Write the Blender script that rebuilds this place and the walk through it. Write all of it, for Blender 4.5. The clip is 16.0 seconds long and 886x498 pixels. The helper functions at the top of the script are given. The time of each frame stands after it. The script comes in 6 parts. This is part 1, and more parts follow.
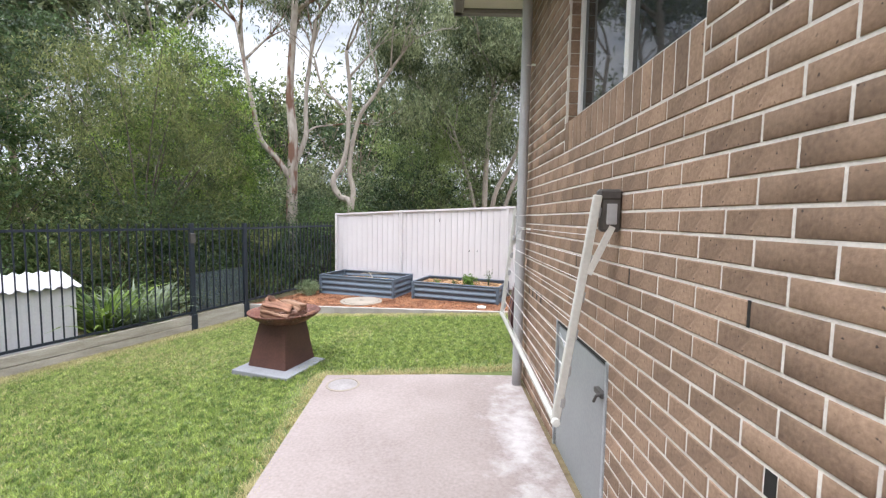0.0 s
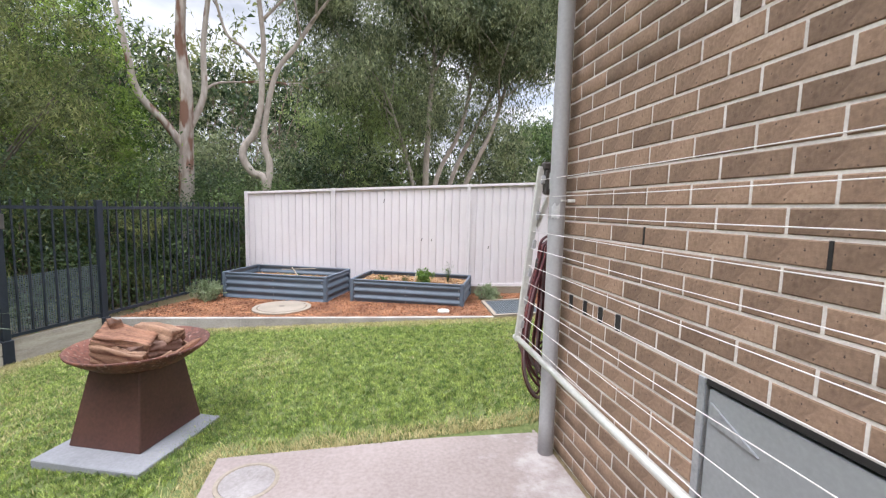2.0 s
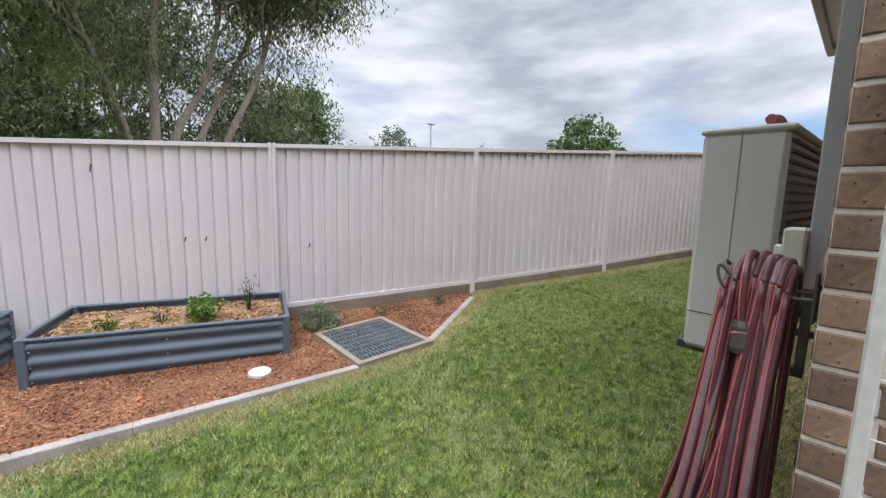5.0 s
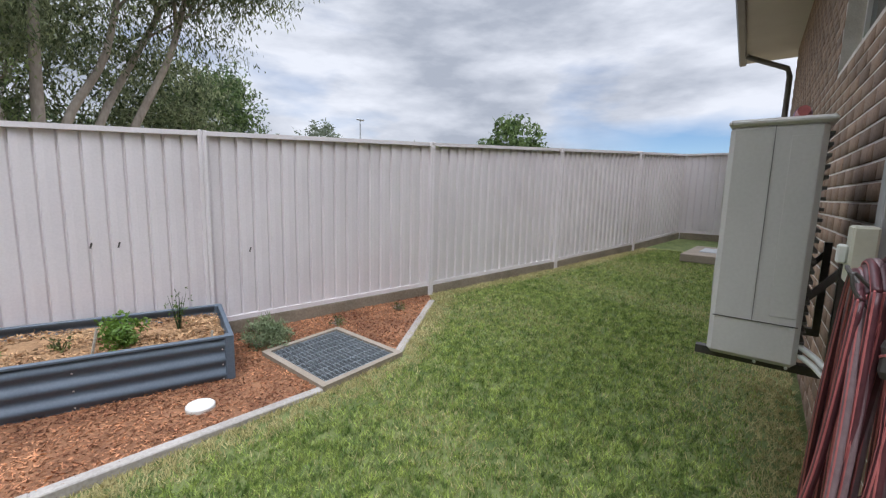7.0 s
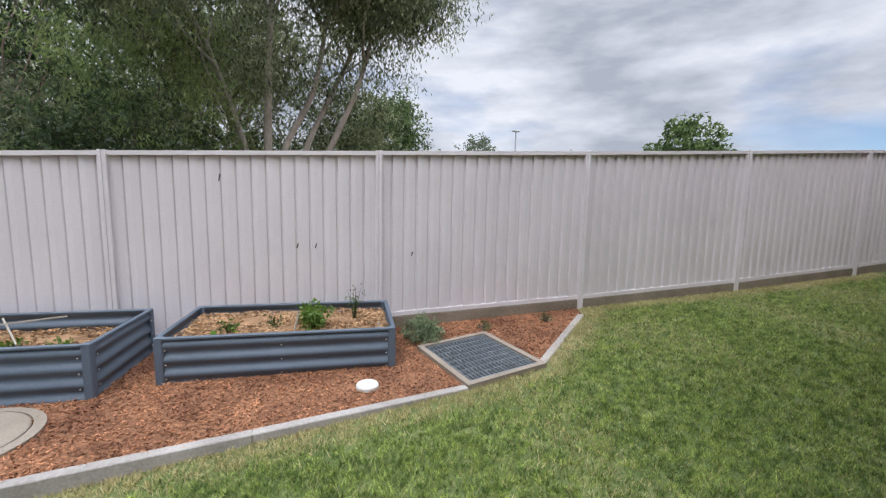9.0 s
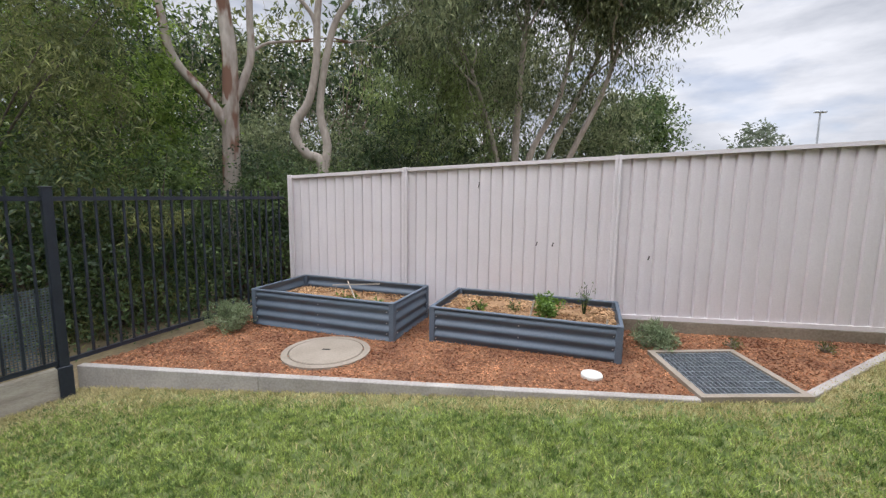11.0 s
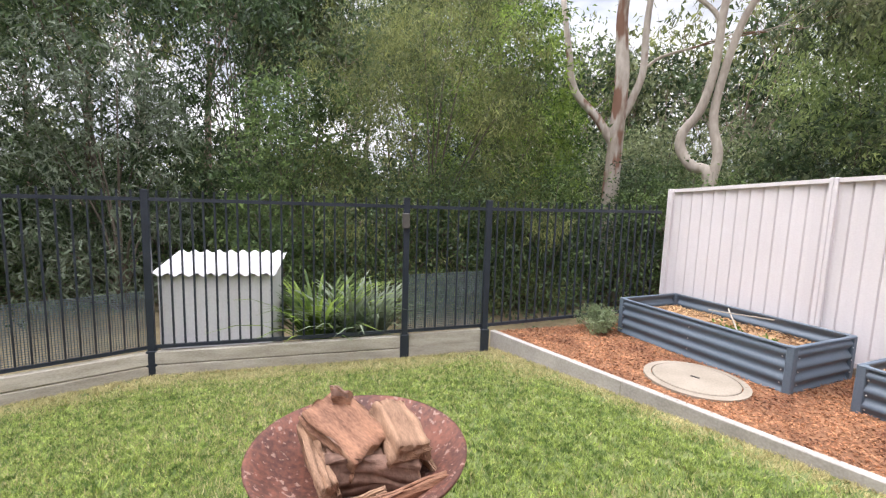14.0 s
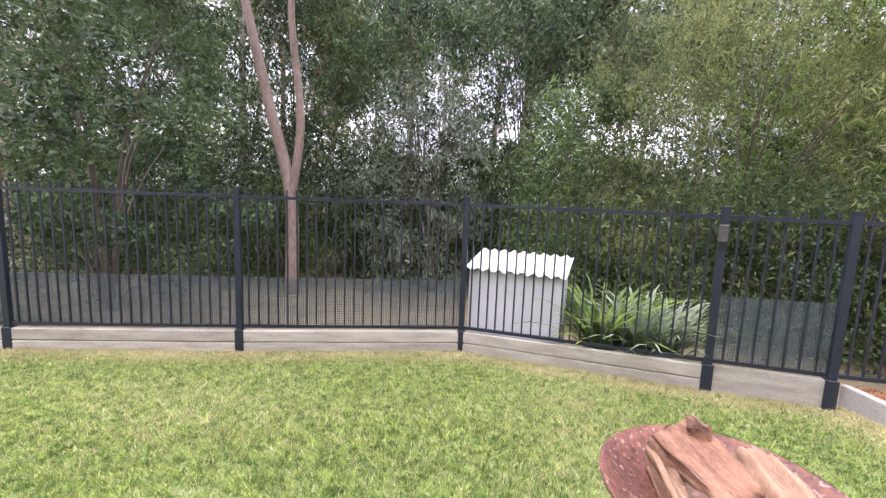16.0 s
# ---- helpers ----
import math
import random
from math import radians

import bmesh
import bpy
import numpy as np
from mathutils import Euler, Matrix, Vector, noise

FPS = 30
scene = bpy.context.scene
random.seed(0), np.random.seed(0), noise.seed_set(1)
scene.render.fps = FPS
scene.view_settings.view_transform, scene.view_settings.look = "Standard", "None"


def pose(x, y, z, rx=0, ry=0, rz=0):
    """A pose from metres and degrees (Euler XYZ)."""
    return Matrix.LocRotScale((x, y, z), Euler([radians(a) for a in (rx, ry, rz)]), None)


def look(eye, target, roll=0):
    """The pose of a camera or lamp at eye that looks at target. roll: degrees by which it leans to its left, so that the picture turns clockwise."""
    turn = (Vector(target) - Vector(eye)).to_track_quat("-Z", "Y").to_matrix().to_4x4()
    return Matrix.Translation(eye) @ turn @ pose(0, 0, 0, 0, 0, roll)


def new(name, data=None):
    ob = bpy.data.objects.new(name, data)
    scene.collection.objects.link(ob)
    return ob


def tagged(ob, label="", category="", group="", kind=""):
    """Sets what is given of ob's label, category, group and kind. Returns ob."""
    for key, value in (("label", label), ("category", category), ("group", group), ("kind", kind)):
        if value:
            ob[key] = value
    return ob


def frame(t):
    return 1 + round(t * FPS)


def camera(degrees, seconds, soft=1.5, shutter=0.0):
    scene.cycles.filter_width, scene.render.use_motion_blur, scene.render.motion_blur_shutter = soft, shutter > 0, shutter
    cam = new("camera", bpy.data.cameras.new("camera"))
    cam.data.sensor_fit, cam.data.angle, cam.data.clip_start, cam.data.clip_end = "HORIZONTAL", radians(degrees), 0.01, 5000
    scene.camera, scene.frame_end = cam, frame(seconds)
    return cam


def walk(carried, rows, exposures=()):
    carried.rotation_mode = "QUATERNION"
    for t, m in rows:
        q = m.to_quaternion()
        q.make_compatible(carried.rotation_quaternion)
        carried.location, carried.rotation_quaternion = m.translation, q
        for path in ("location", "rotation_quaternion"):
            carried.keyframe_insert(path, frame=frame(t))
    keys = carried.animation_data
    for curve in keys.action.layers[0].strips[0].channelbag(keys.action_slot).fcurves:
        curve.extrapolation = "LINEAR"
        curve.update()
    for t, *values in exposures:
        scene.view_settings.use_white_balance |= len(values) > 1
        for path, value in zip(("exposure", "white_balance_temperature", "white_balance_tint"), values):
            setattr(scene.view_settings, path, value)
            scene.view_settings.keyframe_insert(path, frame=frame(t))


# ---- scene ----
cam = camera(93.9, 16.0, soft=1.25, shutter=0.08)
PATH = [
    (0, (0.275, -0.038, 1.693), (0.162, 1.953, 1.544), 0.9),
    (0.5, (0.166, 0.359, 1.640), (0.097, 2.351, 1.470), 1.0),
    (1, (0.023, 0.792, 1.593), (0.043, 2.785, 1.422), 1.0),
    (1.5, (-0.067, 1.217, 1.565), (0.049, 3.206, 1.391), 1.3),
    (2, (-0.149, 1.694, 1.536), (0.088, 3.670, 1.342), 1.3),
    (2.5, (-0.211, 2.153, 1.478), (0.128, 4.115, 1.285), 1.4),
    (3, (-0.291, 2.642, 1.471), (0.196, 4.570, 1.259), 1.3),
    (3.5, (-0.305, 3.104, 1.478), (0.334, 4.985, 1.246), 1.1),
    (4, (-0.311, 3.505, 1.489), (0.525, 5.305, 1.243), 1.1),
    (4.5, (-0.345, 3.921, 1.493), (0.736, 5.584, 1.235), 1.3),
    (5, (-0.335, 4.211, 1.499), (0.947, 5.723, 1.228), 1.3),
    (5.2, (-0.329, 4.303, 1.503), (1.031, 5.744, 1.231), 1.3),
    (7.3, (-0.357, 4.674, 1.479), (1.159, 5.948, 1.205), 1.4),
    (8.2, (-0.384, 4.659, 1.476), (0.922, 6.152, 1.222), 1.1),
    (10.5, (-0.421, 4.304, 1.509), (-0.231, 6.279, 1.264), 0.9),
    (11, (-0.487, 4.177, 1.496), (-0.587, 6.159, 1.250), 0.7),
    (11.5, (-0.563, 4.081, 1.474), (-0.975, 6.023, 1.240), 1.2),
    (12, (-0.589, 4.039, 1.467), (-1.275, 5.903, 1.239), 1.2),
    (12.5, (-0.524, 4.006, 1.510), (-1.489, 5.741, 1.273), 1.1),
    (13, (-0.526, 4.005, 1.490), (-1.703, 5.606, 1.267), 1.1),
    (13.5, (-0.524, 3.976, 1.497), (-1.897, 5.414, 1.278), 1.4),
    (14, (-0.517, 3.936, 1.515), (-2.047, 5.205, 1.288), 1.8),
    (14.5, (-0.526, 3.905, 1.510), (-2.211, 4.955, 1.277), 2.0),
    (15, (-0.544, 3.841, 1.522), (-2.355, 4.657, 1.283), 2.2),
    (15.5, (-0.591, 3.685, 1.562), (-2.505, 4.204, 1.307), 1.9),
    (16, (-0.650, 3.543, 1.541), (-2.625, 3.730, 1.288), 2.2),
]
EXPOSURES = [(0.0, 0.8, 6100, 12), (1.5, 0.72, 6100, 13), (2.5, 0.62, 6150, 14), (3.5, 0.5, 6150, 14), (5.0, 0.16, 6050, 12), (8.2, 0.03, 6000, 12), (11.0, 0.1, 6200, 13),
             (12.5, 0.5, 6300, 14), (14.5, 0.92, 6400, 15), (16.0, 1.2, 6150, 23)]
walk(cam, [(t, look(eye, target, roll)) for t, eye, target, roll in PATH], EXPOSURES)

# ---------------------------------------------------------------- light
def lerp(a, b, f):
    return a + (b - a) * f


SUN_EL, SUN_ROT = radians(60), radians(235)
world = bpy.data.worlds.new("sky")
scene.world = world
world.use_nodes = True
wn, wl = world.node_tree.nodes, world.node_tree.links
wn.clear()
w_out = wn.new("ShaderNodeOutputWorld")
w_bg = wn.new("ShaderNodeBackground")
w_sky = wn.new("ShaderNodeTexSky")
w_sky.sky_type, w_sky.sun_disc = "NISHITA", False
w_sky.sun_elevation, w_sky.sun_rotation = SUN_EL, SUN_ROT
w_sky.dust_density, w_sky.ozone_density, w_sky.altitude = 0.0, 4.0, 800
w_co = wn.new("ShaderNodeTexCoord")
w_map = wn.new("ShaderNodeMapping")
w_map.inputs["Scale"].default_value = (1.0, 1.0, 3.2)
w_map.inputs["Location"].default_value = (0.35, 0.1, 0.0)
w_n1 = wn.new("ShaderNodeTexNoise")
w_n1.inputs["Scale"].default_value, w_n1.inputs["Detail"].default_value = 2.4, 9
w_n1.inputs["Roughness"].default_value = 0.55
w_n2 = wn.new("ShaderNodeTexNoise")
w_n2.inputs["Scale"].default_value, w_n2.inputs["Detail"].default_value = 3.1, 8
w_shade = wn.new("ShaderNodeValToRGB")
w_shade.color_ramp.elements[0].position, w_shade.color_ramp.elements[0].color = 0.38, (4.4, 4.65, 5.1, 1)
w_shade.color_ramp.elements[1].position, w_shade.color_ramp.elements[1].color = 0.6, (8.6, 8.65, 8.8, 1)
w_cover = wn.new("ShaderNodeValToRGB")
w_cover.color_ramp.elements[0].position, w_cover.color_ramp.elements[0].color = 0.33, (0.6, 0.6, 0.6, 1)
w_cover.color_ramp.elements[1].position, w_cover.color_ramp.elements[1].color = 0.45, (1, 1, 1, 1)
w_mix = wn.new("ShaderNodeMixRGB")
w_sep = wn.new("ShaderNodeSeparateXYZ")
w_high = wn.new("ShaderNodeMapRange")          # an overcast sky is about three times brighter overhead
w_high.inputs["From Min"].default_value, w_high.inputs["From Max"].default_value = 0.42, 0.92
w_high.inputs["To Min"].default_value, w_high.inputs["To Max"].default_value = 1.0, 5.0
w_up = wn.new("ShaderNodeMixRGB")
w_up.blend_type = "MULTIPLY"
w_up.inputs["Fac"].default_value = 1.0
wl.new(w_co.outputs["Generated"], w_sep.inputs["Vector"])
wl.new(w_sep.outputs["Z"], w_high.inputs["Value"])
w_bg.inputs["Strength"].default_value = 0.1
wl.new(w_co.outputs["Generated"], w_map.inputs["Vector"])
wl.new(w_map.outputs["Vector"], w_n1.inputs["Vector"])
wl.new(w_map.outputs["Vector"], w_n2.inputs["Vector"])
wl.new(w_n1.outputs["Fac"], w_shade.inputs["Fac"])
wl.new(w_n2.outputs["Fac"], w_cover.inputs["Fac"])
w_gap = wn.new("ShaderNodeMapRange")           # the cloud breaks low in the east
w_gap.inputs["From Min"].default_value, w_gap.inputs["From Max"].default_value = 0.125, 0.175
w_east = wn.new("ShaderNodeMapRange")
w_east.inputs["From Min"].default_value, w_east.inputs["From Max"].default_value = 0.97, 0.88
w_wave = wn.new("ShaderNodeMath")
w_wave.operation = "MULTIPLY_ADD"
w_wave.inputs[1].default_value = 0.12
w_max = wn.new("ShaderNodeMath")
w_max.operation = "MAXIMUM"
w_mul = wn.new("ShaderNodeMath")
w_mul.operation = "MULTIPLY"
wl.new(w_n2.outputs["Fac"], w_wave.inputs[0])
wl.new(w_sep.outputs["Z"], w_wave.inputs[2])
w_sub = wn.new("ShaderNodeMath")
w_sub.operation = "SUBTRACT"
w_sub.inputs[1].default_value = 0.06
wl.new(w_wave.outputs[0], w_sub.inputs[0])
wl.new(w_sub.outputs[0], w_gap.inputs["Value"])
wl.new(w_sep.outputs["X"], w_east.inputs["Value"])
wl.new(w_gap.outputs["Result"], w_max.inputs[0])
wl.new(w_east.outputs["Result"], w_max.inputs[1])
wl.new(w_cover.outputs["Color"], w_mul.inputs[0])
wl.new(w_max.outputs[0], w_mul.inputs[1])
wl.new(w_mul.outputs[0], w_mix.inputs["Fac"])
wl.new(w_sky.outputs["Color"], w_mix.inputs["Color1"])
wl.new(w_shade.outputs["Color"], w_mix.inputs["Color2"])
wl.new(w_mix.outputs["Color"], w_up.inputs["Color1"])
wl.new(w_high.outputs["Result"], w_up.inputs["Color2"])
wl.new(w_up.outputs["Color"], w_bg.inputs["Color"])
wl.new(w_bg.outputs["Background"], w_out.inputs["Surface"])

sun = new("sun", bpy.data.lights.new("sun", "SUN"))
sun.data.energy, sun.data.angle, sun.data.color = 1.5, radians(25), (1.0, 0.975, 0.94)
sun.matrix_world = look((0, 0, 30), (0 - 30 * math.sin(SUN_ROT) / math.tan(SUN_EL), 0 - 30 * math.cos(SUN_ROT) / math.tan(SUN_EL), 0))


# ---------------------------------------------------------------- materials
def material(name, dark, light, rough=0.7, scale=6.0, fine=60.0, bump=0.2, depth=0.01, metal=0.0, piece=0.0, island=0.0, thin=0.0,
             low=0.35, high=0.65, stretch=(1, 1, 1), spots=None, spot_scale=40.0, spot_at=0.68):
    """Two-scale noise between two colours, with fine relief; piece / island: how far single pieces differ in brightness."""
    m = bpy.data.materials.new(name)
    m.use_nodes = True
    n, l = m.node_tree.nodes, m.node_tree.links
    bsdf = n["Principled BSDF"]
    co = n.new("ShaderNodeTexCoord")
    mp = n.new("ShaderNodeMapping")
    mp.inputs["Scale"].default_value = stretch
    l.new(co.outputs["Object"], mp.inputs["Vector"])
    a, b = n.new("ShaderNodeTexNoise"), n.new("ShaderNodeTexNoise")
    a.inputs["Scale"].default_value, a.inputs["Detail"].default_value = scale, 5
    b.inputs["Scale"].default_value, b.inputs["Detail"].default_value = fine, 4
    l.new(mp.outputs["Vector"], a.inputs["Vector"])
    l.new(mp.outputs["Vector"], b.inputs["Vector"])
    add = n.new("ShaderNodeMath")
    add.operation = "MULTIPLY_ADD"
    l.new(b.outputs["Fac"], add.inputs[0])
    add.inputs[1].default_value = 0.45
    half = n.new("ShaderNodeMath")
    half.operation = "MULTIPLY"
    l.new(a.outputs["Fac"], half.inputs[0])
    half.inputs[1].default_value = 0.55
    l.new(half.outputs[0], add.inputs[2])
    ramp = n.new("ShaderNodeValToRGB")
    ramp.color_ramp.elements[0].position, ramp.color_ramp.elements[0].color = low, (*dark, 1)
    ramp.color_ramp.elements[1].position, ramp.color_ramp.elements[1].color = high, (*light, 1)
    l.new(add.outputs[0], ramp.inputs["Fac"])
    colour = ramp.outputs["Color"]
    if spots:
        sp = n.new("ShaderNodeTexNoise")
        sp.inputs["Scale"].default_value, sp.inputs["Detail"].default_value = spot_scale, 3
        l.new(mp.outputs["Vector"], sp.inputs["Vector"])
        sr = n.new("ShaderNodeValToRGB")
        sr.color_ramp.elements[0].position, sr.color_ramp.elements[1].position = spot_at, spot_at + 0.05
        l.new(sp.outputs["Fac"], sr.inputs["Fac"])
        mx = n.new("ShaderNodeMixRGB")
        l.new(sr.outputs["Color"], mx.inputs["Fac"])
        l.new(colour, mx.inputs["Color1"])
        mx.inputs["Color2"].default_value = (*spots, 1)
        colour = mx.outputs["Color"]
    if piece or island:
        if piece:
            src = n.new("ShaderNodeObjectInfo").outputs["Random"]
        else:
            src = n.new("ShaderNodeNewGeometry").outputs["Random Per Island"]
        rng = n.new("ShaderNodeMapRange")
        rng.inputs["To Min"].default_value, rng.inputs["To Max"].default_value = 1 - (piece or island), 1 + (piece or island)
        l.new(src, rng.inputs["Value"])
        hsv = n.new("ShaderNodeHueSaturation")
        l.new(rng.outputs["Result"], hsv.inputs["Value"])
        l.new(colour, hsv.inputs["Color"])
        colour = hsv.outputs["Color"]
    l.new(colour, bsdf.inputs["Base Color"])
    bsdf.inputs["Roughness"].default_value, bsdf.inputs["Metallic"].default_value = rough, metal
    if bump:
        bp = n.new("ShaderNodeBump")
        bp.inputs["Strength"].default_value, bp.inputs["Distance"].default_value = bump, depth
        l.new(add.outputs[0], bp.inputs["Height"])
        l.new(bp.outputs["Normal"], bsdf.inputs["Normal"])
    if thin:
        tr = n.new("ShaderNodeBsdfTranslucent")
        l.new(colour, tr.inputs["Color"])
        ms = n.new("ShaderNodeMixShader")
        ms.inputs["Fac"].default_value = thin
        l.new(bsdf.outputs["BSDF"], ms.inputs[1])
        l.new(tr.outputs["BSDF"], ms.inputs[2])
        l.new(ms.outputs["Shader"], n["Material Output"].inputs["Surface"])
    return m


def stain(m, centre, size, colour, scale):
    """A ragged dried stain of one colour round a place on the thing."""
    n, l = m.node_tree.nodes, m.node_tree.links
    bsdf = n["Principled BSDF"]
    before = bsdf.inputs["Base Color"].links[0].from_socket
    co = n.new("ShaderNodeTexCoord")
    off = n.new("ShaderNodeVectorMath")
    off.operation = "SUBTRACT"
    off.inputs[1].default_value = centre
    sc = n.new("ShaderNodeVectorMath")
    sc.operation = "DIVIDE"
    sc.inputs[1].default_value = size
    ln = n.new("ShaderNodeVectorMath")
    ln.operation = "LENGTH"
    l.new(co.outputs["Object"], off.inputs[0])
    l.new(off.outputs["Vector"], sc.inputs[0])
    l.new(sc.outputs["Vector"], ln.inputs[0])
    nz = n.new("ShaderNodeTexNoise")
    nz.inputs["Scale"].default_value, nz.inputs["Detail"].default_value, nz.inputs["Roughness"].default_value = scale, 8, 0.7
    l.new(co.outputs["Object"], nz.inputs["Vector"])
    ad = n.new("ShaderNodeMath")
    ad.operation = "MULTIPLY_ADD"
    l.new(nz.outputs["Fac"], ad.inputs[0])
    ad.inputs[1].default_value = 3.0
    l.new(ln.outputs["Value"], ad.inputs[2])
    rg = n.new("ShaderNodeMapRange")
    rg.inputs["From Min"].default_value, rg.inputs["From Max"].default_value = 2.3, 1.35
    rg.inputs["To Min"].default_value, rg.inputs["To Max"].default_value = 0.0, 0.8
    l.new(ad.outputs[0], rg.inputs["Value"])
    mx = n.new("ShaderNodeMixRGB")
    l.new(rg.outputs["Result"], mx.inputs["Fac"])
    l.new(before, mx.inputs["Color1"])
    mx.inputs["Color2"].default_value = (*colour, 1)
    l.new(mx.outputs["Color"], bsdf.inputs["Base Color"])


M_BRICK = material("brick", (0.175, 0.112, 0.074), (0.315, 0.208, 0.14), 0.85, 7, 70, 0.8, 0.006, piece=0.24, spots=(0.06, 0.04, 0.03), spot_scale=55, spot_at=0.67)
M_BRICKS = material("brick_joined", (0.175, 0.112, 0.074), (0.315, 0.208, 0.14), 0.85, 7, 70, 0.8, 0.006, island=0.24, spots=(0.06, 0.04, 0.03), spot_scale=55, spot_at=0.67)
M_MORTAR = material("mortar", (0.54, 0.49, 0.44), (0.75, 0.70, 0.645), 0.95, 8, 120, 0.4, 0.003)
M_CONCRETE = material("concrete", (0.235, 0.188, 0.172), (0.345, 0.287, 0.265), 0.8, 1.1, 45, 0.12, 0.003)
stain(M_CONCRETE, (0.72, 3.2, 0.0), (0.34, 1.5, 1.0), (0.55, 0.52, 0.51), 5.0)
M_CONC2 = material("old_concrete", (0.23, 0.192, 0.148), (0.34, 0.287, 0.228), 0.9, 3, 60, 0.3, 0.004)
M_GALV = material("galvanised", (0.33, 0.35, 0.37), (0.5, 0.52, 0.54), 0.45, 12, 80, 0.1, 0.001, metal=0.6)
M_GRATE = material("grate_steel", (0.17, 0.195, 0.215), (0.3, 0.33, 0.35), 0.6, 12, 80, 0.1, 0.001, metal=0.3)
M_WHITE_STEEL = material("fence_paint", (0.64, 0.595, 0.60), (0.72, 0.675, 0.68), 0.5, 1.5, 60, 0.04, 0.001)
M_SLEEPER = material("weathered_sleeper", (0.29, 0.255, 0.205), (0.51, 0.465, 0.39), 0.9, 2.5, 40, 0.5, 0.006, stretch=(1, 1, 6), piece=0.12)
M_EDGE = material("edging_timber", (0.27, 0.245, 0.22), (0.45, 0.415, 0.38), 0.85, 3, 60, 0.35, 0.003, piece=0.08)
M_COVER = material("cover_plastic", (0.2, 0.175, 0.165), (0.33, 0.30, 0.29), 0.6, 4, 60, 0.1, 0.001)
M_PAVER = material("paver_concrete", (0.215, 0.215, 0.225), (0.30, 0.30, 0.315), 0.85, 3, 60, 0.2, 0.002)
M_SCREEN = material("screen_mesh", (0.07, 0.088, 0.1), (0.12, 0.145, 0.16), 0.6, 8, 60, 0, 0)
M_PLINTH = material("plinth_timber", (0.17, 0.14, 0.10), (0.3, 0.25, 0.19), 0.9, 3, 50, 0.3, 0.004)
M_NAVY = material("dark_fence_paint", (0.012, 0.016, 0.026), (0.022, 0.028, 0.042), 0.45, 8, 60, 0.05, 0.001)
M_BED = material("bed_steel", (0.085, 0.112, 0.145), (0.115, 0.148, 0.19), 0.5, 3, 70, 0.05, 0.001)
M_BOLT = material("bolt", (0.6, 0.6, 0.6), (0.75, 0.75, 0.75), 0.35, 20, 80, 0.05, 0.001, metal=0.7)
M_MULCH = material("mulch_ground", (0.13, 0.055, 0.026), (0.34, 0.165, 0.082), 0.95, 5, 55, 0.8, 0.02)
M_CHIP = material("wood_chip", (0.16, 0.06, 0.03), (0.5, 0.24, 0.12), 0.9, 3, 40, 0.2, 0.002, island=0.6, low=0.4, high=0.6)
M_STRAW = material("straw_soil", (0.19, 0.105, 0.05), (0.44, 0.27, 0.14), 0.95, 6, 70, 0.8, 0.015)
M_STRAWCHIP = material("straw_chip", (0.25, 0.14, 0.07), (0.56, 0.36, 0.19), 0.9, 5, 60, 0.2, 0.002, island=0.5, low=0.4, high=0.6)
M_LAWN = material("lawn_soil", (0.07, 0.105, 0.025), (0.19, 0.215, 0.075), 0.95, 4, 40, 0.5, 0.02)
M_GRASS = material("grass_blade", (0.10, 0.165, 0.028), (0.375, 0.45, 0.113), 0.55, 13, 40, 0, 0, island=0.5, thin=0.35, low=0.42, high=0.58)
M_DRYGRASS = material("dry_grass_blade", (0.36, 0.32, 0.13), (0.58, 0.5, 0.26), 0.7, 1.5, 8, 0, 0, island=0.25, thin=0.25)
M_FOREST = material("forest_floor", (0.11, 0.08, 0.045), (0.24, 0.19, 0.10), 0.95, 1.5, 20, 0.5, 0.03)
M_RUST = material("rusted_steel", (0.065, 0.022, 0.015), (0.20, 0.072, 0.044), 0.7, 5, 45, 0.5, 0.004, spots=(0.26, 0.16, 0.125), spot_scale=42, spot_at=0.60, low=0.4, high=0.62)
M_RUSTBODY = material("rusted_body", (0.055, 0.022, 0.017), (0.10, 0.042, 0.03), 0.6, 3, 50, 0.12, 0.002)
M_BARK = material("gum_bark", (0.27, 0.215, 0.175), (0.58, 0.515, 0.455), 0.85, 1.6, 14, 0.4, 0.03, stretch=(1, 1, 0.3), spots=(0.2, 0.105, 0.07), spot_scale=3.0, spot_at=0.53)
M_BARK2 = material("grey_bark", (0.24, 0.20, 0.165), (0.46, 0.40, 0.34), 0.9, 2, 18, 0.5, 0.02, stretch=(1, 1, 0.4))
M_BARK3 = material("pink_bark", (0.19, 0.13, 0.105), (0.36, 0.265, 0.22), 0.9, 3, 18, 0.5, 0.02, stretch=(1, 1, 0.4))
# leaf colours: clump-scale contrast mixes leaf tone with painted overhead light and shade
M_LEAF_GUM = material("gum_leaves", (0.07, 0.098, 0.047), (0.36, 0.395, 0.21), 0.65, 1.0, 4, 0, 0, island=0.35, thin=0.5, low=0.42, high=0.6)
M_TWIG = material("twig_bark", (0.07, 0.055, 0.04), (0.15, 0.12, 0.095), 0.9, 3, 20, 0.3, 0.01)
M_LEAF_BRIGHT = material("fresh_gum_leaves", (0.12, 0.185, 0.06), (0.42, 0.5, 0.19), 0.6, 0.6, 3, 0, 0, island=0.25, thin=0.5, low=0.4, high=0.62)
M_LEAF_OLIVE = material("olive_leaves", (0.045, 0.066, 0.022), (0.29, 0.31, 0.11), 0.65, 1.1, 4, 0, 0, island=0.35, thin=0.48, low=0.42, high=0.6)
M_LEAF_DARK = material("dark_leaves", (0.022, 0.045, 0.017), (0.118, 0.172, 0.07), 0.5, 1.1, 4, 0, 0, island=0.4, thin=0.42, low=0.42, high=0.6)
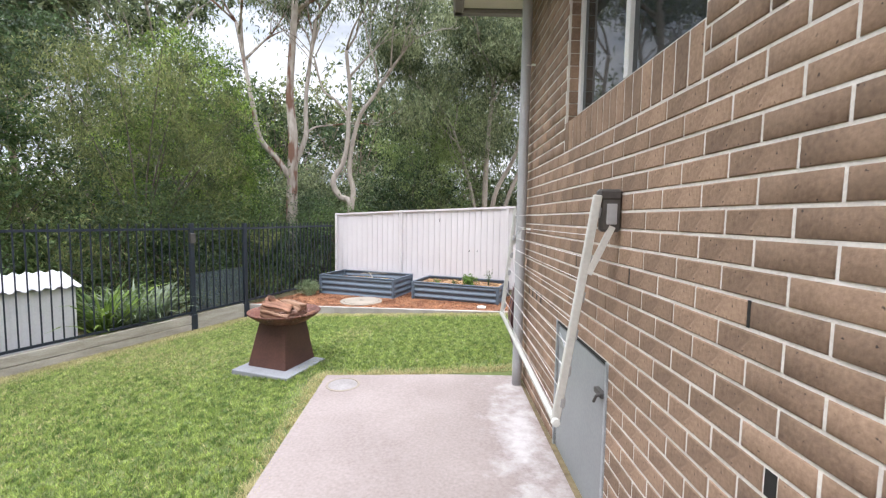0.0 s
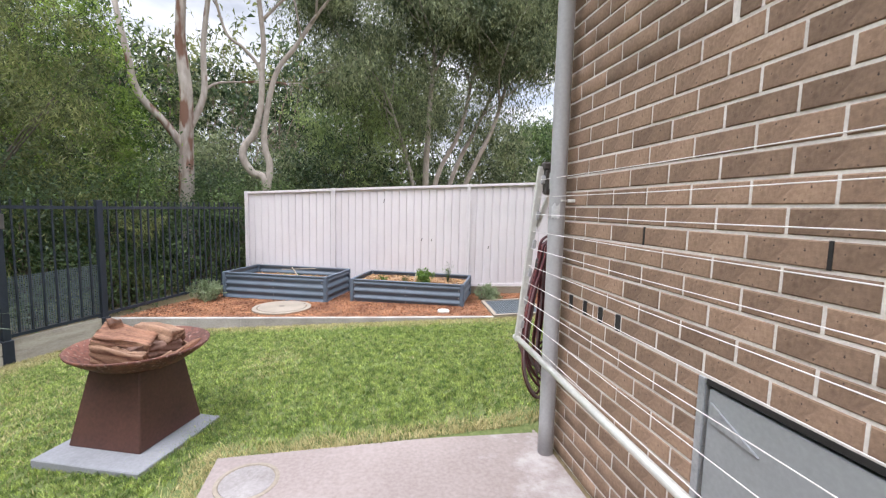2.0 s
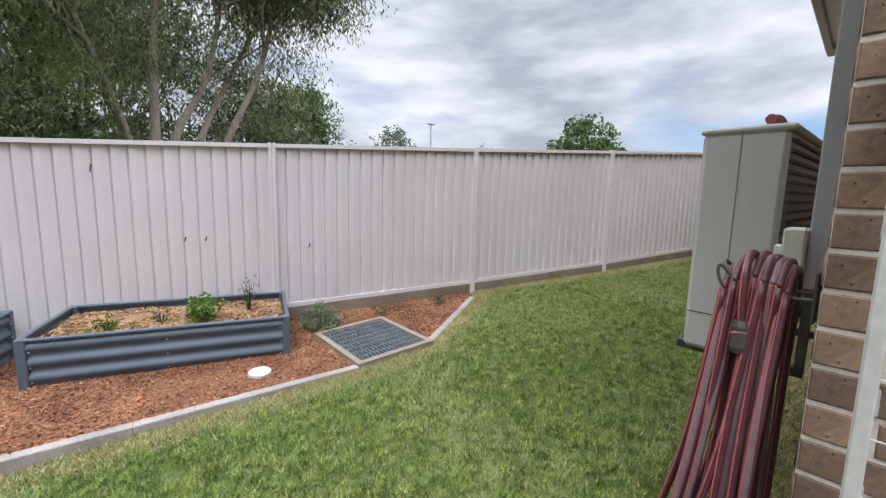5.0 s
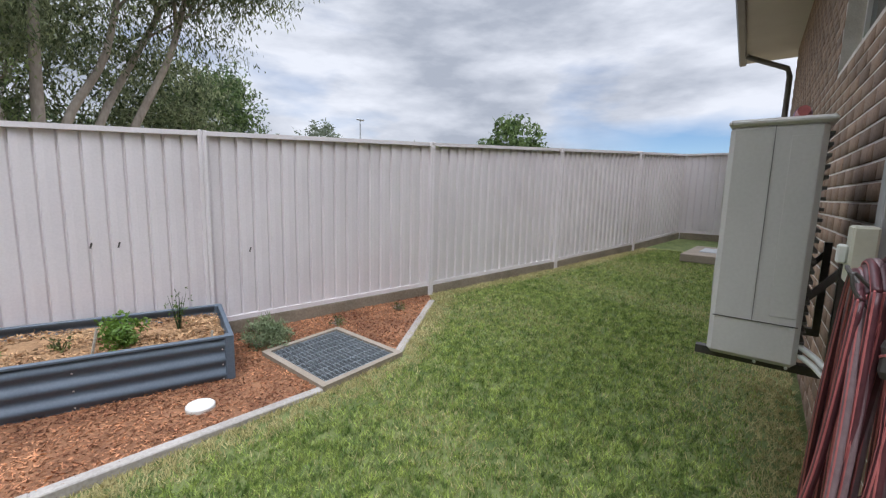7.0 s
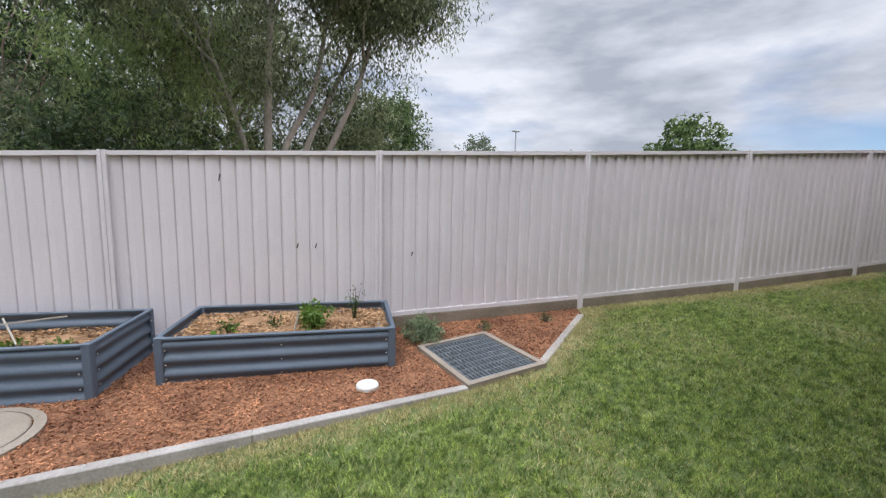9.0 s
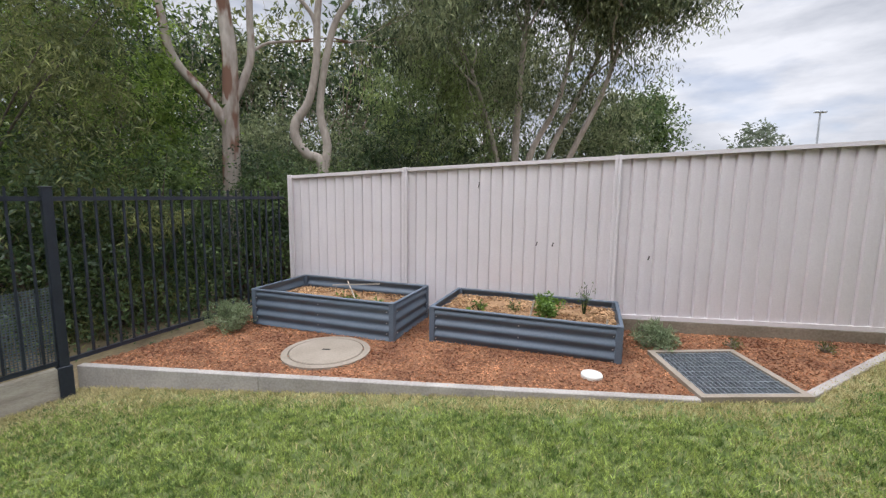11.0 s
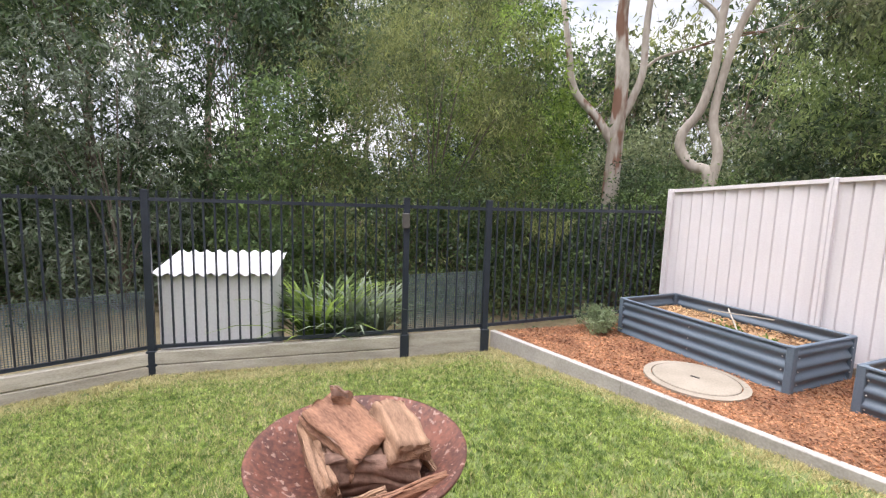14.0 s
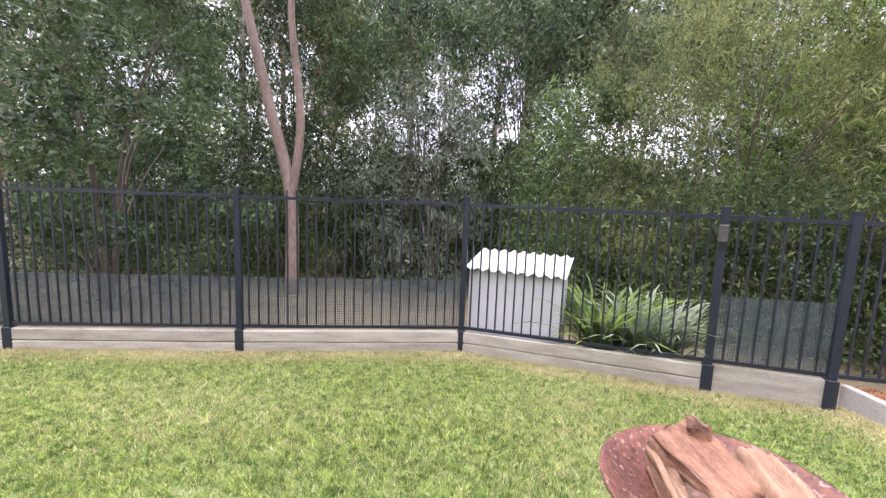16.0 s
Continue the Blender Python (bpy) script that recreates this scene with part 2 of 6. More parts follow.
M_LEAF_GREEN = material("green_leaves", (0.05, 0.10, 0.02), (0.37, 0.50, 0.10), 0.6, 0.9, 4, 0, 0, island=0.3, thin=0.5, low=0.43, high=0.6)
M_LEAF_MID = material("mid_leaves", (0.035, 0.068, 0.018), (0.175, 0.245, 0.08), 0.6, 1.1, 4, 0, 0, island=0.35, thin=0.45, low=0.42, high=0.6)
M_LAVENDER = material("lavender_leaves", (0.12, 0.165, 0.08), (0.32, 0.38, 0.21), 0.6, 4, 14, 0, 0, island=0.35, thin=0.3)
M_LEAF_LIME = material("lime_leaves", (0.10, 0.19, 0.03), (0.22, 0.34, 0.06), 0.5, 0.8, 5, 0, 0, island=0.3, thin=0.35)
M_LEAF_GREY = material("grey_leaves", (0.085, 0.11, 0.07), (0.185, 0.22, 0.145), 0.6, 2, 9, 0, 0, island=0.3, thin=0.25)
M_STRAPLEAF = material("strap_leaves", (0.16, 0.20, 0.12), (0.32, 0.37, 0.25), 0.55, 2, 9, 0, 0, island=0.3, thin=0.3)
M_PIPE = material("pipe_paint", (0.34, 0.335, 0.335), (0.41, 0.405, 0.405), 0.5, 3, 60, 0.04, 0.001)
M_ALU = material("aluminium", (0.55, 0.54, 0.5), (0.68, 0.67, 0.62), 0.4, 6, 60, 0.04, 0.001, metal=0.25)
M_DARKPLASTIC = material("dark_plastic", (0.05, 0.045, 0.04), (0.085, 0.075, 0.07), 0.5, 8, 60, 0.05, 0.001)
M_WIRE = material("white_cord", (0.7, 0.68, 0.66), (0.82, 0.8, 0.78), 0.5, 8, 60, 0, 0)
M_HATCH = material("hatch_paint", (0.25, 0.26, 0.26), (0.31, 0.32, 0.32), 0.5, 2, 60, 0.05, 0.001)
M_SOFFIT = material("soffit_paint", (0.48, 0.45, 0.4), (0.56, 0.53, 0.48), 0.7, 2, 60, 0.03, 0.001)
M_GUTTER = material("gutter_paint", (0.13, 0.12, 0.11), (0.18, 0.17, 0.16), 0.45, 3, 60, 0.03, 0.001)
M_ROOF = material("roof_tile", (0.09, 0.08, 0.075), (0.15, 0.135, 0.125), 0.8, 3, 50, 0.3, 0.01)
M_AC = material("ac_paint", (0.55, 0.53, 0.495), (0.61, 0.59, 0.555), 0.45, 2, 80, 0.02, 0.001)
M_HOSE = material("hose_rubber", (0.055, 0.016, 0.02), (0.10, 0.03, 0.036), 0.45, 5, 60, 0.05, 0.001)
M_HOSESTRIPE = material("hose_stripe", (0.34, 0.09, 0.085), (0.45, 0.14, 0.13), 0.45, 5, 60, 0.02, 0.001)
M_HOSEGREY = material("hose_grey", (0.13, 0.085, 0.09), (0.20, 0.14, 0.145), 0.45, 5, 60, 0.02, 0.001)
M_WHITEPL = material("white_plastic", (0.66, 0.66, 0.62), (0.76, 0.76, 0.72), 0.45, 5, 60, 0.02, 0.001)
M_CREAMPL = material("cream_plastic", (0.55, 0.53, 0.43), (0.63, 0.61, 0.5), 0.45, 5, 60, 0.02, 0.001)
M_PURPLE = material("purple_plastic", (0.15, 0.07, 0.26), (0.22, 0.11, 0.36), 0.4, 5, 60, 0.02, 0.001)
M_SHED = material("shed_steel", (0.58, 0.56, 0.57), (0.69, 0.67, 0.68), 0.5, 2, 50, 0.05, 0.001)
# near-black colour that stands in for shade inside holes, gaps and the room
M_BLACK = material("void_shade", (0.012, 0.01, 0.009), (0.02, 0.018, 0.016), 0.9, 5, 50, 0, 0)
M_LOGBARK = material("log_bark", (0.10, 0.055, 0.04), (0.27, 0.155, 0.11), 0.95, 7, 40, 0.8, 0.012)
M_LOGWOOD = material("split_wood", (0.11, 0.048, 0.028), (0.36, 0.18, 0.105), 0.85, 5, 45, 0.7, 0.01, stretch=(1, 5, 5))
M_LOGPALE = material("pale_wood", (0.15, 0.08, 0.048), (0.37, 0.22, 0.135), 0.85, 6, 60, 0.4, 0.004, stretch=(1, 5, 5))
M_FRAME = material("window_frame", (0.7, 0.69, 0.67), (0.78, 0.77, 0.75), 0.4, 5, 60, 0.02, 0.001)
M_POST_CARD = material("bare_metal", (0.55, 0.55, 0.55), (0.75, 0.75, 0.75), 0.4, 30, 80, 0.3, 0.001, metal=0.5)
M_GLASS = bpy.data.materials.new("window_glass")
M_GLASS.use_nodes = True
g_b = M_GLASS.node_tree.nodes["Principled BSDF"]
g_b.inputs["Base Color"].default_value = (0.02, 0.024, 0.026, 1)
g_b.inputs["Roughness"].default_value = 0.03
g_b.inputs["IOR"].default_value = 1.5


# ---------------------------------------------------------------- mesh helpers
rng = np.random.default_rng(7)


def ground_z(x, y=0.0):
    """The slope of the yard: it falls away from the house towards the dark fence."""
    x = np.clip(x, -9.0, 12.0)
    return 0.02 + 0.052 * x - 0.05 * np.maximum(0, -3.5 - x)


def mulch_z(x):
    return np.maximum(0.06 + 0.015 * np.asarray(x, float), ground_z(x) + 0.005)


def mesh_of(bm, name):
    me = bpy.data.meshes.new(name)
    bm.normal_update()
    bm.to_mesh(me)
    bm.free()
    return me


def part(name, bm, mat, parent=None, label="", smooth=False):
    me = mesh_of(bm, name)
    me.materials.append(mat)
    if smooth:
        me.polygons.foreach_set("use_smooth", [True] * len(me.polygons))
    ob = new(name, me)
    ob.parent = parent
    if label:
        ob["label"] = label
    return ob


def thing(name, at, label, category, group="", kind="", rz=0.0):
    ob = new(name)
    ob.empty_display_size = 0.1
    ob.matrix_world = pose(at[0], at[1], at[2], 0, 0, rz)
    return tagged(ob, label, category, group, kind)


def box(bm, lo, hi, m=None, bevel=0.0):
    vs = [bm.verts.new((x, y, z)) for x in (lo[0], hi[0]) for y in (lo[1], hi[1]) for z in (lo[2], hi[2])]
    fs = [bm.faces.new([vs[i] for i in q]) for q in ((0, 1, 3, 2), (4, 6, 7, 5), (0, 4, 5, 1), (2, 3, 7, 6), (0, 2, 6, 4), (1, 5, 7, 3))]
    if bevel:
        es = {e for f in fs for e in f.edges}
        r = bmesh.ops.bevel(bm, geom=list(es), offset=bevel, segments=1, affect="EDGES", profile=0.5)
        vs = list({v for f in r["faces"] for v in f.verts} | {v for v in vs if v.is_valid})
    if m is not None:
        bmesh.ops.transform(bm, matrix=m, verts=vs)
    return bm


def bar(bm, a, b, w, h, up=(0, 0, 1)):
    """A squared bar from a to b, w wide and h high."""
    a, b = Vector(a), Vector(b)
    d = (b - a).normalized()
    s = d.cross(Vector(up))
    s = s.normalized() if s.length > 1e-4 else Vector((1, 0, 0))
    u = s.cross(d).normalized()
    vs = []
    for p in (a, b):
        for i, j in ((-1, -1), (1, -1), (1, 1), (-1, 1)):
            vs.append(bm.verts.new(p + s * (i * w / 2) + u * (j * h / 2)))
    for q in ((3, 2, 1, 0), (4, 5, 6, 7), (0, 1, 5, 4), (1, 2, 6, 5), (2, 3, 7, 6), (3, 0, 4, 7)):
        bm.faces.new([vs[i] for i in q])
    return bm


def tube(bm, pts, radii, seg=8, close=True):
    pts = [Vector(p) for p in pts]
    if not hasattr(radii, "__len__"):
        radii = [radii] * len(pts)
    rings, side = [], None
    for i, p in enumerate(pts):
        d = (pts[min(i + 1, len(pts) - 1)] - pts[max(i - 1, 0)]).normalized()
        if side is None:
            side = d.orthogonal().normalized()
        side = (side - d * side.dot(d)).normalized()
        up = d.cross(side)
        rings.append([bm.verts.new(p + (side * math.cos(2 * math.pi * k / seg) + up * math.sin(2 * math.pi * k / seg)) * radii[i]) for k in range(seg)])
    for r0, r1 in zip(rings, rings[1:]):
        for k in range(seg):
            bm.faces.new((r0[k], r0[(k + 1) % seg], r1[(k + 1) % seg], r1[k]))
    if close:
        bm.faces.new(rings[0][::-1])
        bm.faces.new(rings[-1])
    return bm


def lathe(bm, profile, seg=48):
    """A turned shape round z from (radius, height) pairs."""
    rings = []
    for r, z in profile:
        if r < 1e-5:
            rings.append([bm.verts.new((0, 0, z))])
        else:
            rings.append([bm.verts.new((r * math.cos(2 * math.pi * k / seg), r * math.sin(2 * math.pi * k / seg), z)) for k in range(seg)])
    for a, b in zip(rings, rings[1:]):
        for k in range(seg):
            k2 = (k + 1) % seg
            if len(a) == 1:
                bm.faces.new((a[0], b[k2], b[k]))
            elif len(b) == 1:
                bm.faces.new((a[k], a[k2], b[0]))
            else:
                bm.faces.new((a[k], a[k2], b[k2], b[k]))
    return bm


def smooth_path(pts, n=6):
    """A rounded line through the given places."""
    pts = [Vector(p) for p in pts]
    out = []
    for i in range(len(pts) - 1):
        p0, p1, p2, p3 = pts[max(i - 1, 0)], pts[i], pts[i + 1], pts[min(i + 2, len(pts) - 1)]
        for k in range(n):
            t = k / n
            out.append(0.5 * ((2 * p1) + (p2 - p0) * t + (2 * p0 - 5 * p1 + 4 * p2 - p3) * t * t + (3 * p1 - p0 - 3 * p2 + p3) * t ** 3))
    out.append(pts[-1])
    return out


def inside(poly, x, y):
    hit = np.zeros(len(x), bool)
    for (x0, y0), (x1, y1) in zip(poly, poly[1:] + poly[:1]):
        if y0 == y1:
            continue
        hit ^= ((y0 > y) != (y1 > y)) & (x < (x1 - x0) * (y - y0) / (y1 - y0) + x0)
    return hit


def edge_distance(poly, x, y):
    best = np.full(len(x), 1e9)
    for (x0, y0), (x1, y1) in zip(poly, poly[1:] + poly[:1]):
        dx, dy = x1 - x0, y1 - y0
        t = np.clip(((x - x0) * dx + (y - y0) * dy) / (dx * dx + dy * dy), 0, 1)
        best = np.minimum(best, np.hypot(x - x0 - t * dx, y - y0 - t * dy))
    return best


def raw_mesh(name, verts, faces, mat, parent=None):
    """A mesh from arrays; every face has the same number of corners."""
    k = faces.shape[1]
    me = bpy.data.meshes.new(name)
    me.vertices.add(len(verts))
    me.vertices.foreach_set("co", np.ascontiguousarray(verts, np.float32).ravel())
    me.loops.add(faces.size)
    me.loops.foreach_set("vertex_index", np.ascontiguousarray(faces, np.int32).ravel())
    me.polygons.add(len(faces))
    me.polygons.foreach_set("loop_start", np.arange(0, faces.size, k, dtype=np.int32))
    me.update(calc_edges=True)
    me.materials.append(mat)
    ob = new(name, me)
    ob.parent = parent
    return ob


def unit(v):
    return v / np.maximum(np.linalg.norm(v, axis=1, keepdims=True), 1e-9)


def leaves(name, places, length, width, mat, parent=None, droop=0.5, seed=1):
    """Many slender leaves, each one pointed triangle."""
    r = np.random.default_rng(seed)
    n = len(places)
    d = unit(r.normal(size=(n, 3)))
    d[:, 2] -= droop
    d = unit(d)
    s = unit(np.cross(d, unit(r.normal(size=(n, 3)))))
    ln = length * r.uniform(0.6, 1.3, (n, 1))
    wd = width * r.uniform(0.6, 1.3, (n, 1))
    v = np.stack([places - s * wd * 0.5, places + d * ln * 0.4 + s * wd * 1.3, places + d * ln], 1).reshape(-1, 3)
    f = np.arange(n * 3).reshape(n, 3)
    return raw_mesh(name, v, f, mat, parent)


def clumps(centres, count, spread, seed):
    r = np.random.default_rng(seed)
    c = np.repeat(np.asarray(centres, float), count, 0)
    sp = np.repeat(r.uniform(0.6, 1.4, (len(centres), 1)), count, 0) * np.asarray(spread)
    twig = np.repeat(np.clip(r.normal(size=(len(centres) * (count // 8 + 1), 3)), -1.7, 1.7), 8, 0)
    twig = twig.reshape(len(centres), -1, 3)[:, :count].reshape(-1, 3)
    return c + (twig + np.clip(r.normal(size=c.shape), -1.6, 1.6) * 0.24) * sp


def grid_sheet(name, poly, step, height, mat, label, category, thick=0.0):
    """A sheet over a polygon of the plan that follows a height function."""
    bm = bmesh.new()
    vs = [bm.verts.new((x, y, 0)) for x, y in poly]
    bm.faces.new(vs)
    bmesh.ops.triangulate(bm, faces=bm.faces[:])
    for axis in (0, 1):
        lo = min(p[axis] for p in poly)
        hi = max(p[axis] for p in poly)
        for k in range(1, int((hi - lo) / step) + 1):
            no = (1, 0, 0) if axis == 0 else (0, 1, 0)
            co = (lo + k * step, 0, 0) if axis == 0 else (0, lo + k * step, 0)
            bmesh.ops.bisect_plane(bm, geom=bm.verts[:] + bm.edges[:] + bm.faces[:], plane_co=co, plane_no=no)
    for v in bm.verts:
        v.co.z = float(height(v.co.x, v.co.y))
    for f in bm.faces:
        f.normal_update()
        if f.normal.z < 0:
            f.normal_flip()
    ob = part(name, bm, mat)
    return tagged(ob, label, category, kind="structure")


# ---------------------------------------------------------------- plan
WALL_X, CORNER_Y = 1.0, 4.43
FENCE = [(-2.82, 9.72, 1.766), (-1.21, 9.31, 1.85), (1.12, 8.70, 1.955), (3.44, 8.08, 2.06), (5.75, 7.50, 2.18), (8.05, 7.00, 2.31), (10.3, 6.64, 2.44)]
DARK = [(-5.75, -3.4), (-5.62, -0.9), (-5.57, 1.64), (-5.6, 4.28), (-4.235, 6.495), (-3.777, 7.293), (-2.9, 9.66)]
EDGE = [(-3.81, 7.47), (-2.13, 7.33), (-0.24, 7.18), (1.21, 7.06), (1.97, 7.09), (3.24, 7.84)]
SLAB = [(-0.45, -4.0), (1.36, -4.0), (0.826, 4.33), (-1.2, 4.22)]


def slab_z(x):
    return 0.02 + 0.025 * x



def north_y(x):
    return CORNER_Y + 0.035 * (x - WALL_X)


LAWN = [(-5.7, -4.0), (-0.45, -4.0), (-1.2, 4.22), (0.826, 4.335), (0.87, 4.38), (9.4, 4.95), (9.6, 2.5), (10.2, 2.5), (10.3, 6.64), (8.05, 7.0),
        (5.75, 7.5), (3.44, 8.08)] + EDGE[::-1] + [(-4.235, 6.495), (-5.6, 4.28), (-5.57, 1.64)]
MULCH = EDGE + [(3.44, 8.1), (1.12, 8.72), (-1.21, 9.33), (-2.82, 9.74)]

# ---------------------------------------------------------------- ground
bm = bmesh.new()
ring = [-900, -300, -120, -60, -30, -15, -9, -7, -5.6, -4.5, -3.5, -2, 0, 1.5, 3, 5, 7, 9, 12, 16, 30, 60, 120, 300, 900]
gv = {}
for i, x in enumerate(ring):
    for j, y in enumerate(ring):
        gv[i, j] = bm.verts.new((x, y + 4, float(ground_z(x)) - 0.05))
for i in range(len(ring) - 1):
    for j in range(len(ring) - 1):
        bm.faces.new((gv[i, j], gv[i + 1, j], gv[i + 1, j + 1], gv[i, j + 1]))
tagged(part("ground", bm, M_FOREST, smooth=True), "brown leaf-littered bush ground beyond the fences", "ground", kind="structure")
grid_sheet("lawn", LAWN, 0.5, lambda x, y: ground_z(x) - (0.12 if lerp(-0.45, -1.2, (y + 4) / 8.22) + 0.06 < x < 9.3 and y < 4.18 else 0.0), M_LAWN, "short green lawn with dry straw-coloured edges", "lawn")
grid_sheet("mulch_bed", MULCH, 0.5, lambda x, y: float(mulch_z(x)), M_MULCH, "garden bed covered with red-brown bark mulch", "mulch")

# slab
bm = bmesh.new()
top = [bm.verts.new((x, y, slab_z(x))) for x, y in SLAB]
low = [bm.verts.new((x, y, slab_z(x) - 0.12)) for x, y in SLAB]
bm.faces.new(top)
for k in range(4):
    bm.faces.new((top[k], low[k], low[(k + 1) % 4], top[(k + 1) % 4]))
tagged(part("patio_slab", bm, M_CONCRETE), "pinkish-grey concrete slab with pale stains along the house", "patio", kind="structure")

# grass blades
def scatter_grass(name, poly, per_m2, keep, mat, label, tall=0.034, seed=3):
    r = np.random.default_rng(seed)
    xs, ys = [p[0] for p in poly], [p[1] for p in poly]
    tufts = int((max(xs) - min(xs)) * (max(ys) - min(ys)) * per_m2 / 9)
    n = 9 * tufts                                # nine blades to a tuft
    x = np.repeat(r.uniform(min(xs), max(xs), tufts), 9) + r.normal(0, 0.014, n)
    y = np.repeat(r.uniform(min(ys), max(ys), tufts), 9) + r.normal(0, 0.014, n)
    ok = inside(poly, x, y)
    x, y = x[ok], y[ok]
    ok = keep(x, y, edge_distance(poly, x, y), r)
    x, y = x[ok], y[ok]
    n = len(x)
    z = ground_z(x) - 0.004
    a = r.uniform(0, 2 * np.pi, n)
    h = tall * r.uniform(0.5, 1.25, n)
    lean = h * r.uniform(0.2, 1.3, n)
    w = r.uniform(0.0022, 0.0048, n)
    b = np.stack([x, y, z], 1)
    s = np.stack([np.cos(a) * w, np.sin(a) * w, 0 * a], 1)
    ang = a + np.pi / 2 + r.normal(0, 0.5, n)
    t = np.stack([np.cos(ang) * lean, np.sin(ang) * lean, h], 1)
    v = np.stack([b - s, b + s, b + t], 1).reshape(-1, 3)
    ob = raw_mesh(name, v, np.arange(3 * n).reshape(n, 3), mat)
    return tagged(ob, label, "grass", kind="stuff")


def patchy(x, y):
    """Slow uneven patches between 0 and 1."""
    return 0.5 + 0.5 * np.sin(1.7 * x + 0.8 * y + 1.3 * np.sin(1.1 * y - 0.7 * x)) * np.sin(1.3 * y - 2.1 * x + np.sin(2.3 * x))


def verge(x, y):
    """Width of the dry strip: narrow beside the slab, wide along the dark fence."""
    return np.where(x < -2.8, 0.62, np.where((y < 4.8) & (x < 1.5), 0.2, 0.32))


def bare(x, y):
    """The worn patch beside the house wall under the air conditioner."""
    return np.exp(-((x - 3.1) / 0.75) ** 2 - ((y - 4.95) / 0.3) ** 2)


NEAR_LAWN = [p if p[1] > -1.5 else (p[0], -1.5) for p in LAWN]
scatter_grass("lawn_grass", NEAR_LAWN, 14500, lambda x, y, d, r: (r.uniform(size=len(x)) < np.clip((d - 0.45 * verge(x, y)) / 0.25 + 0.45 * (patchy(3 * x, 3 * y) - 0.5), 0.02, 1) * (1 - 0.55 * patchy(x * 0.8, y * 0.8) ** 4) * (1 - 0.85 * bare(x, y))) & (x < 8.5) & (r.uniform(size=len(x)) < np.where(x > 4.5, 0.6, 1.0)), M_GRASS, "dense short green lawn grass")
scatter_grass("dry_lawn_grass", NEAR_LAWN, 12000, lambda x, y, d, r: (r.uniform(size=len(x)) < np.clip(1.3 * (1 - d / verge(x, y)), 0, 1) ** 0.7 + 0.04 + 0.3 * bare(x, y) + 0.22 * patchy(x * 0.8, y * 0.8) ** 4 + 0.26 * np.clip((-2.0 - x) / 2.0, 0, 1) * (0.4 + 0.6 * patchy(1.9 * x, 1.6 * y))) & (x < 8.5),
              M_DRYGRASS, "dry straw-coloured grass along the lawn edges", 0.034, 5)

# bark chips
def scatter_chips(name, poly, n, zf, mat, label, size=0.03, seed=4, parent=None):
    r = np.random.default_rng(seed)
    xs, ys = [p[0] for p in poly], [p[1] for p in poly]
    x, y = r.uniform(min(xs), max(xs), n), r.uniform(min(ys), max(ys), n)
    ok = inside(poly, x, y)
    if not parent:
        ok &= ~((np.abs(x - 1.585) < 0.375) & (np.abs(y - 7.475) < 0.455))     # none on the grate
    x, y = x[ok], y[ok]
    n = len(x)
    c = np.stack([x, y, zf(x, y) + r.uniform(0.0, 0.014, n)], 1)
    d = unit(r.normal(size=(n, 3)) * np.array([1, 1, 0.35]))
    s = unit(np.cross(d, r.normal(size=(n, 3)) * np.array([0.4, 0.4, 1])))
    u = np.cross(d, s)
    ln, wd, th = size * r.uniform(0.5, 1.5, (n, 1)), size * r.uniform(0.15, 0.45, (n, 1)), 0.004
    v = np.stack([c - d * ln / 2, c + s * wd / 2, c + d * ln / 2, c - s * wd / 2, c + u * th], 1).reshape(-1, 3)
    base = np.arange(n)[:, None] * 5
    f = np.concatenate([base + np.array([[a, b, 4]]) for a, b in ((0, 1), (1, 2), (2, 3), (3, 0))], 0)
    ob = raw_mesh(name, v, f, mat, parent)
    return ob if parent else tagged(ob, label, "mulch", kind="stuff")


scatter_chips("bark_chips", MULCH, 75000, lambda x, y: mulch_z(x), M_CHIP, "loose red-brown bark chips")

# ---------------------------------------------------------------- garden edging, grate, lids
edging = thing("garden_edging", (0, 0, 0), "pale weathered timber edging between lawn and mulch", "edging", kind="structure")
for (x0, y0), (x1, y1) in [p for k, p in enumerate(zip(EDGE, EDGE[1:])) if k != 3]:   # the grate itself closes the gap
    bm = bmesh.new()
    zt0, zt1 = float(mulch_z(x0)) + 0.015, float(mulch_z(x1)) + 0.015
    n = Vector((-(y1 - y0), x1 - x0, 0)).normalized() * 0.035
    for fx, fy, zt in ((x0, y0, zt0), (x1, y1, zt1)):
        zb = float(ground_z(fx)) - 0.05
        for s in (-1, 1):
            for z in (zb, zt):
                bm.verts.new((fx + n.x * s, fy + n.y * s, z))
    bm.verts.ensure_lookup_table()
    v = bm.verts
    for q in ((0, 1, 3, 2), (4, 6, 7, 5), (0, 4, 5, 1), (2, 3, 7, 6), (1, 5, 7, 3)):
        bm.faces.new([v[i] for i in q])
    bmesh.ops.recalc_face_normals(bm, faces=bm.faces[:])
    bmesh.ops.bevel(bm, geom=[e for e in bm.edges], offset=0.006, segments=1, affect="EDGES")
    part("board", bm, M_EDGE, edging)

gz = float(ground_z(1.6)) + 0.022
grate = thing("drain_grate", (1.585, 7.51, gz), "galvanised steel stormwater grate in a concrete frame", "drain grate", rz=-1)
grate.matrix_world = pose(1.585, 7.475, gz, 0, -3, -1)
W2, L2 = 0.375, 0.455
bm = bmesh.new()
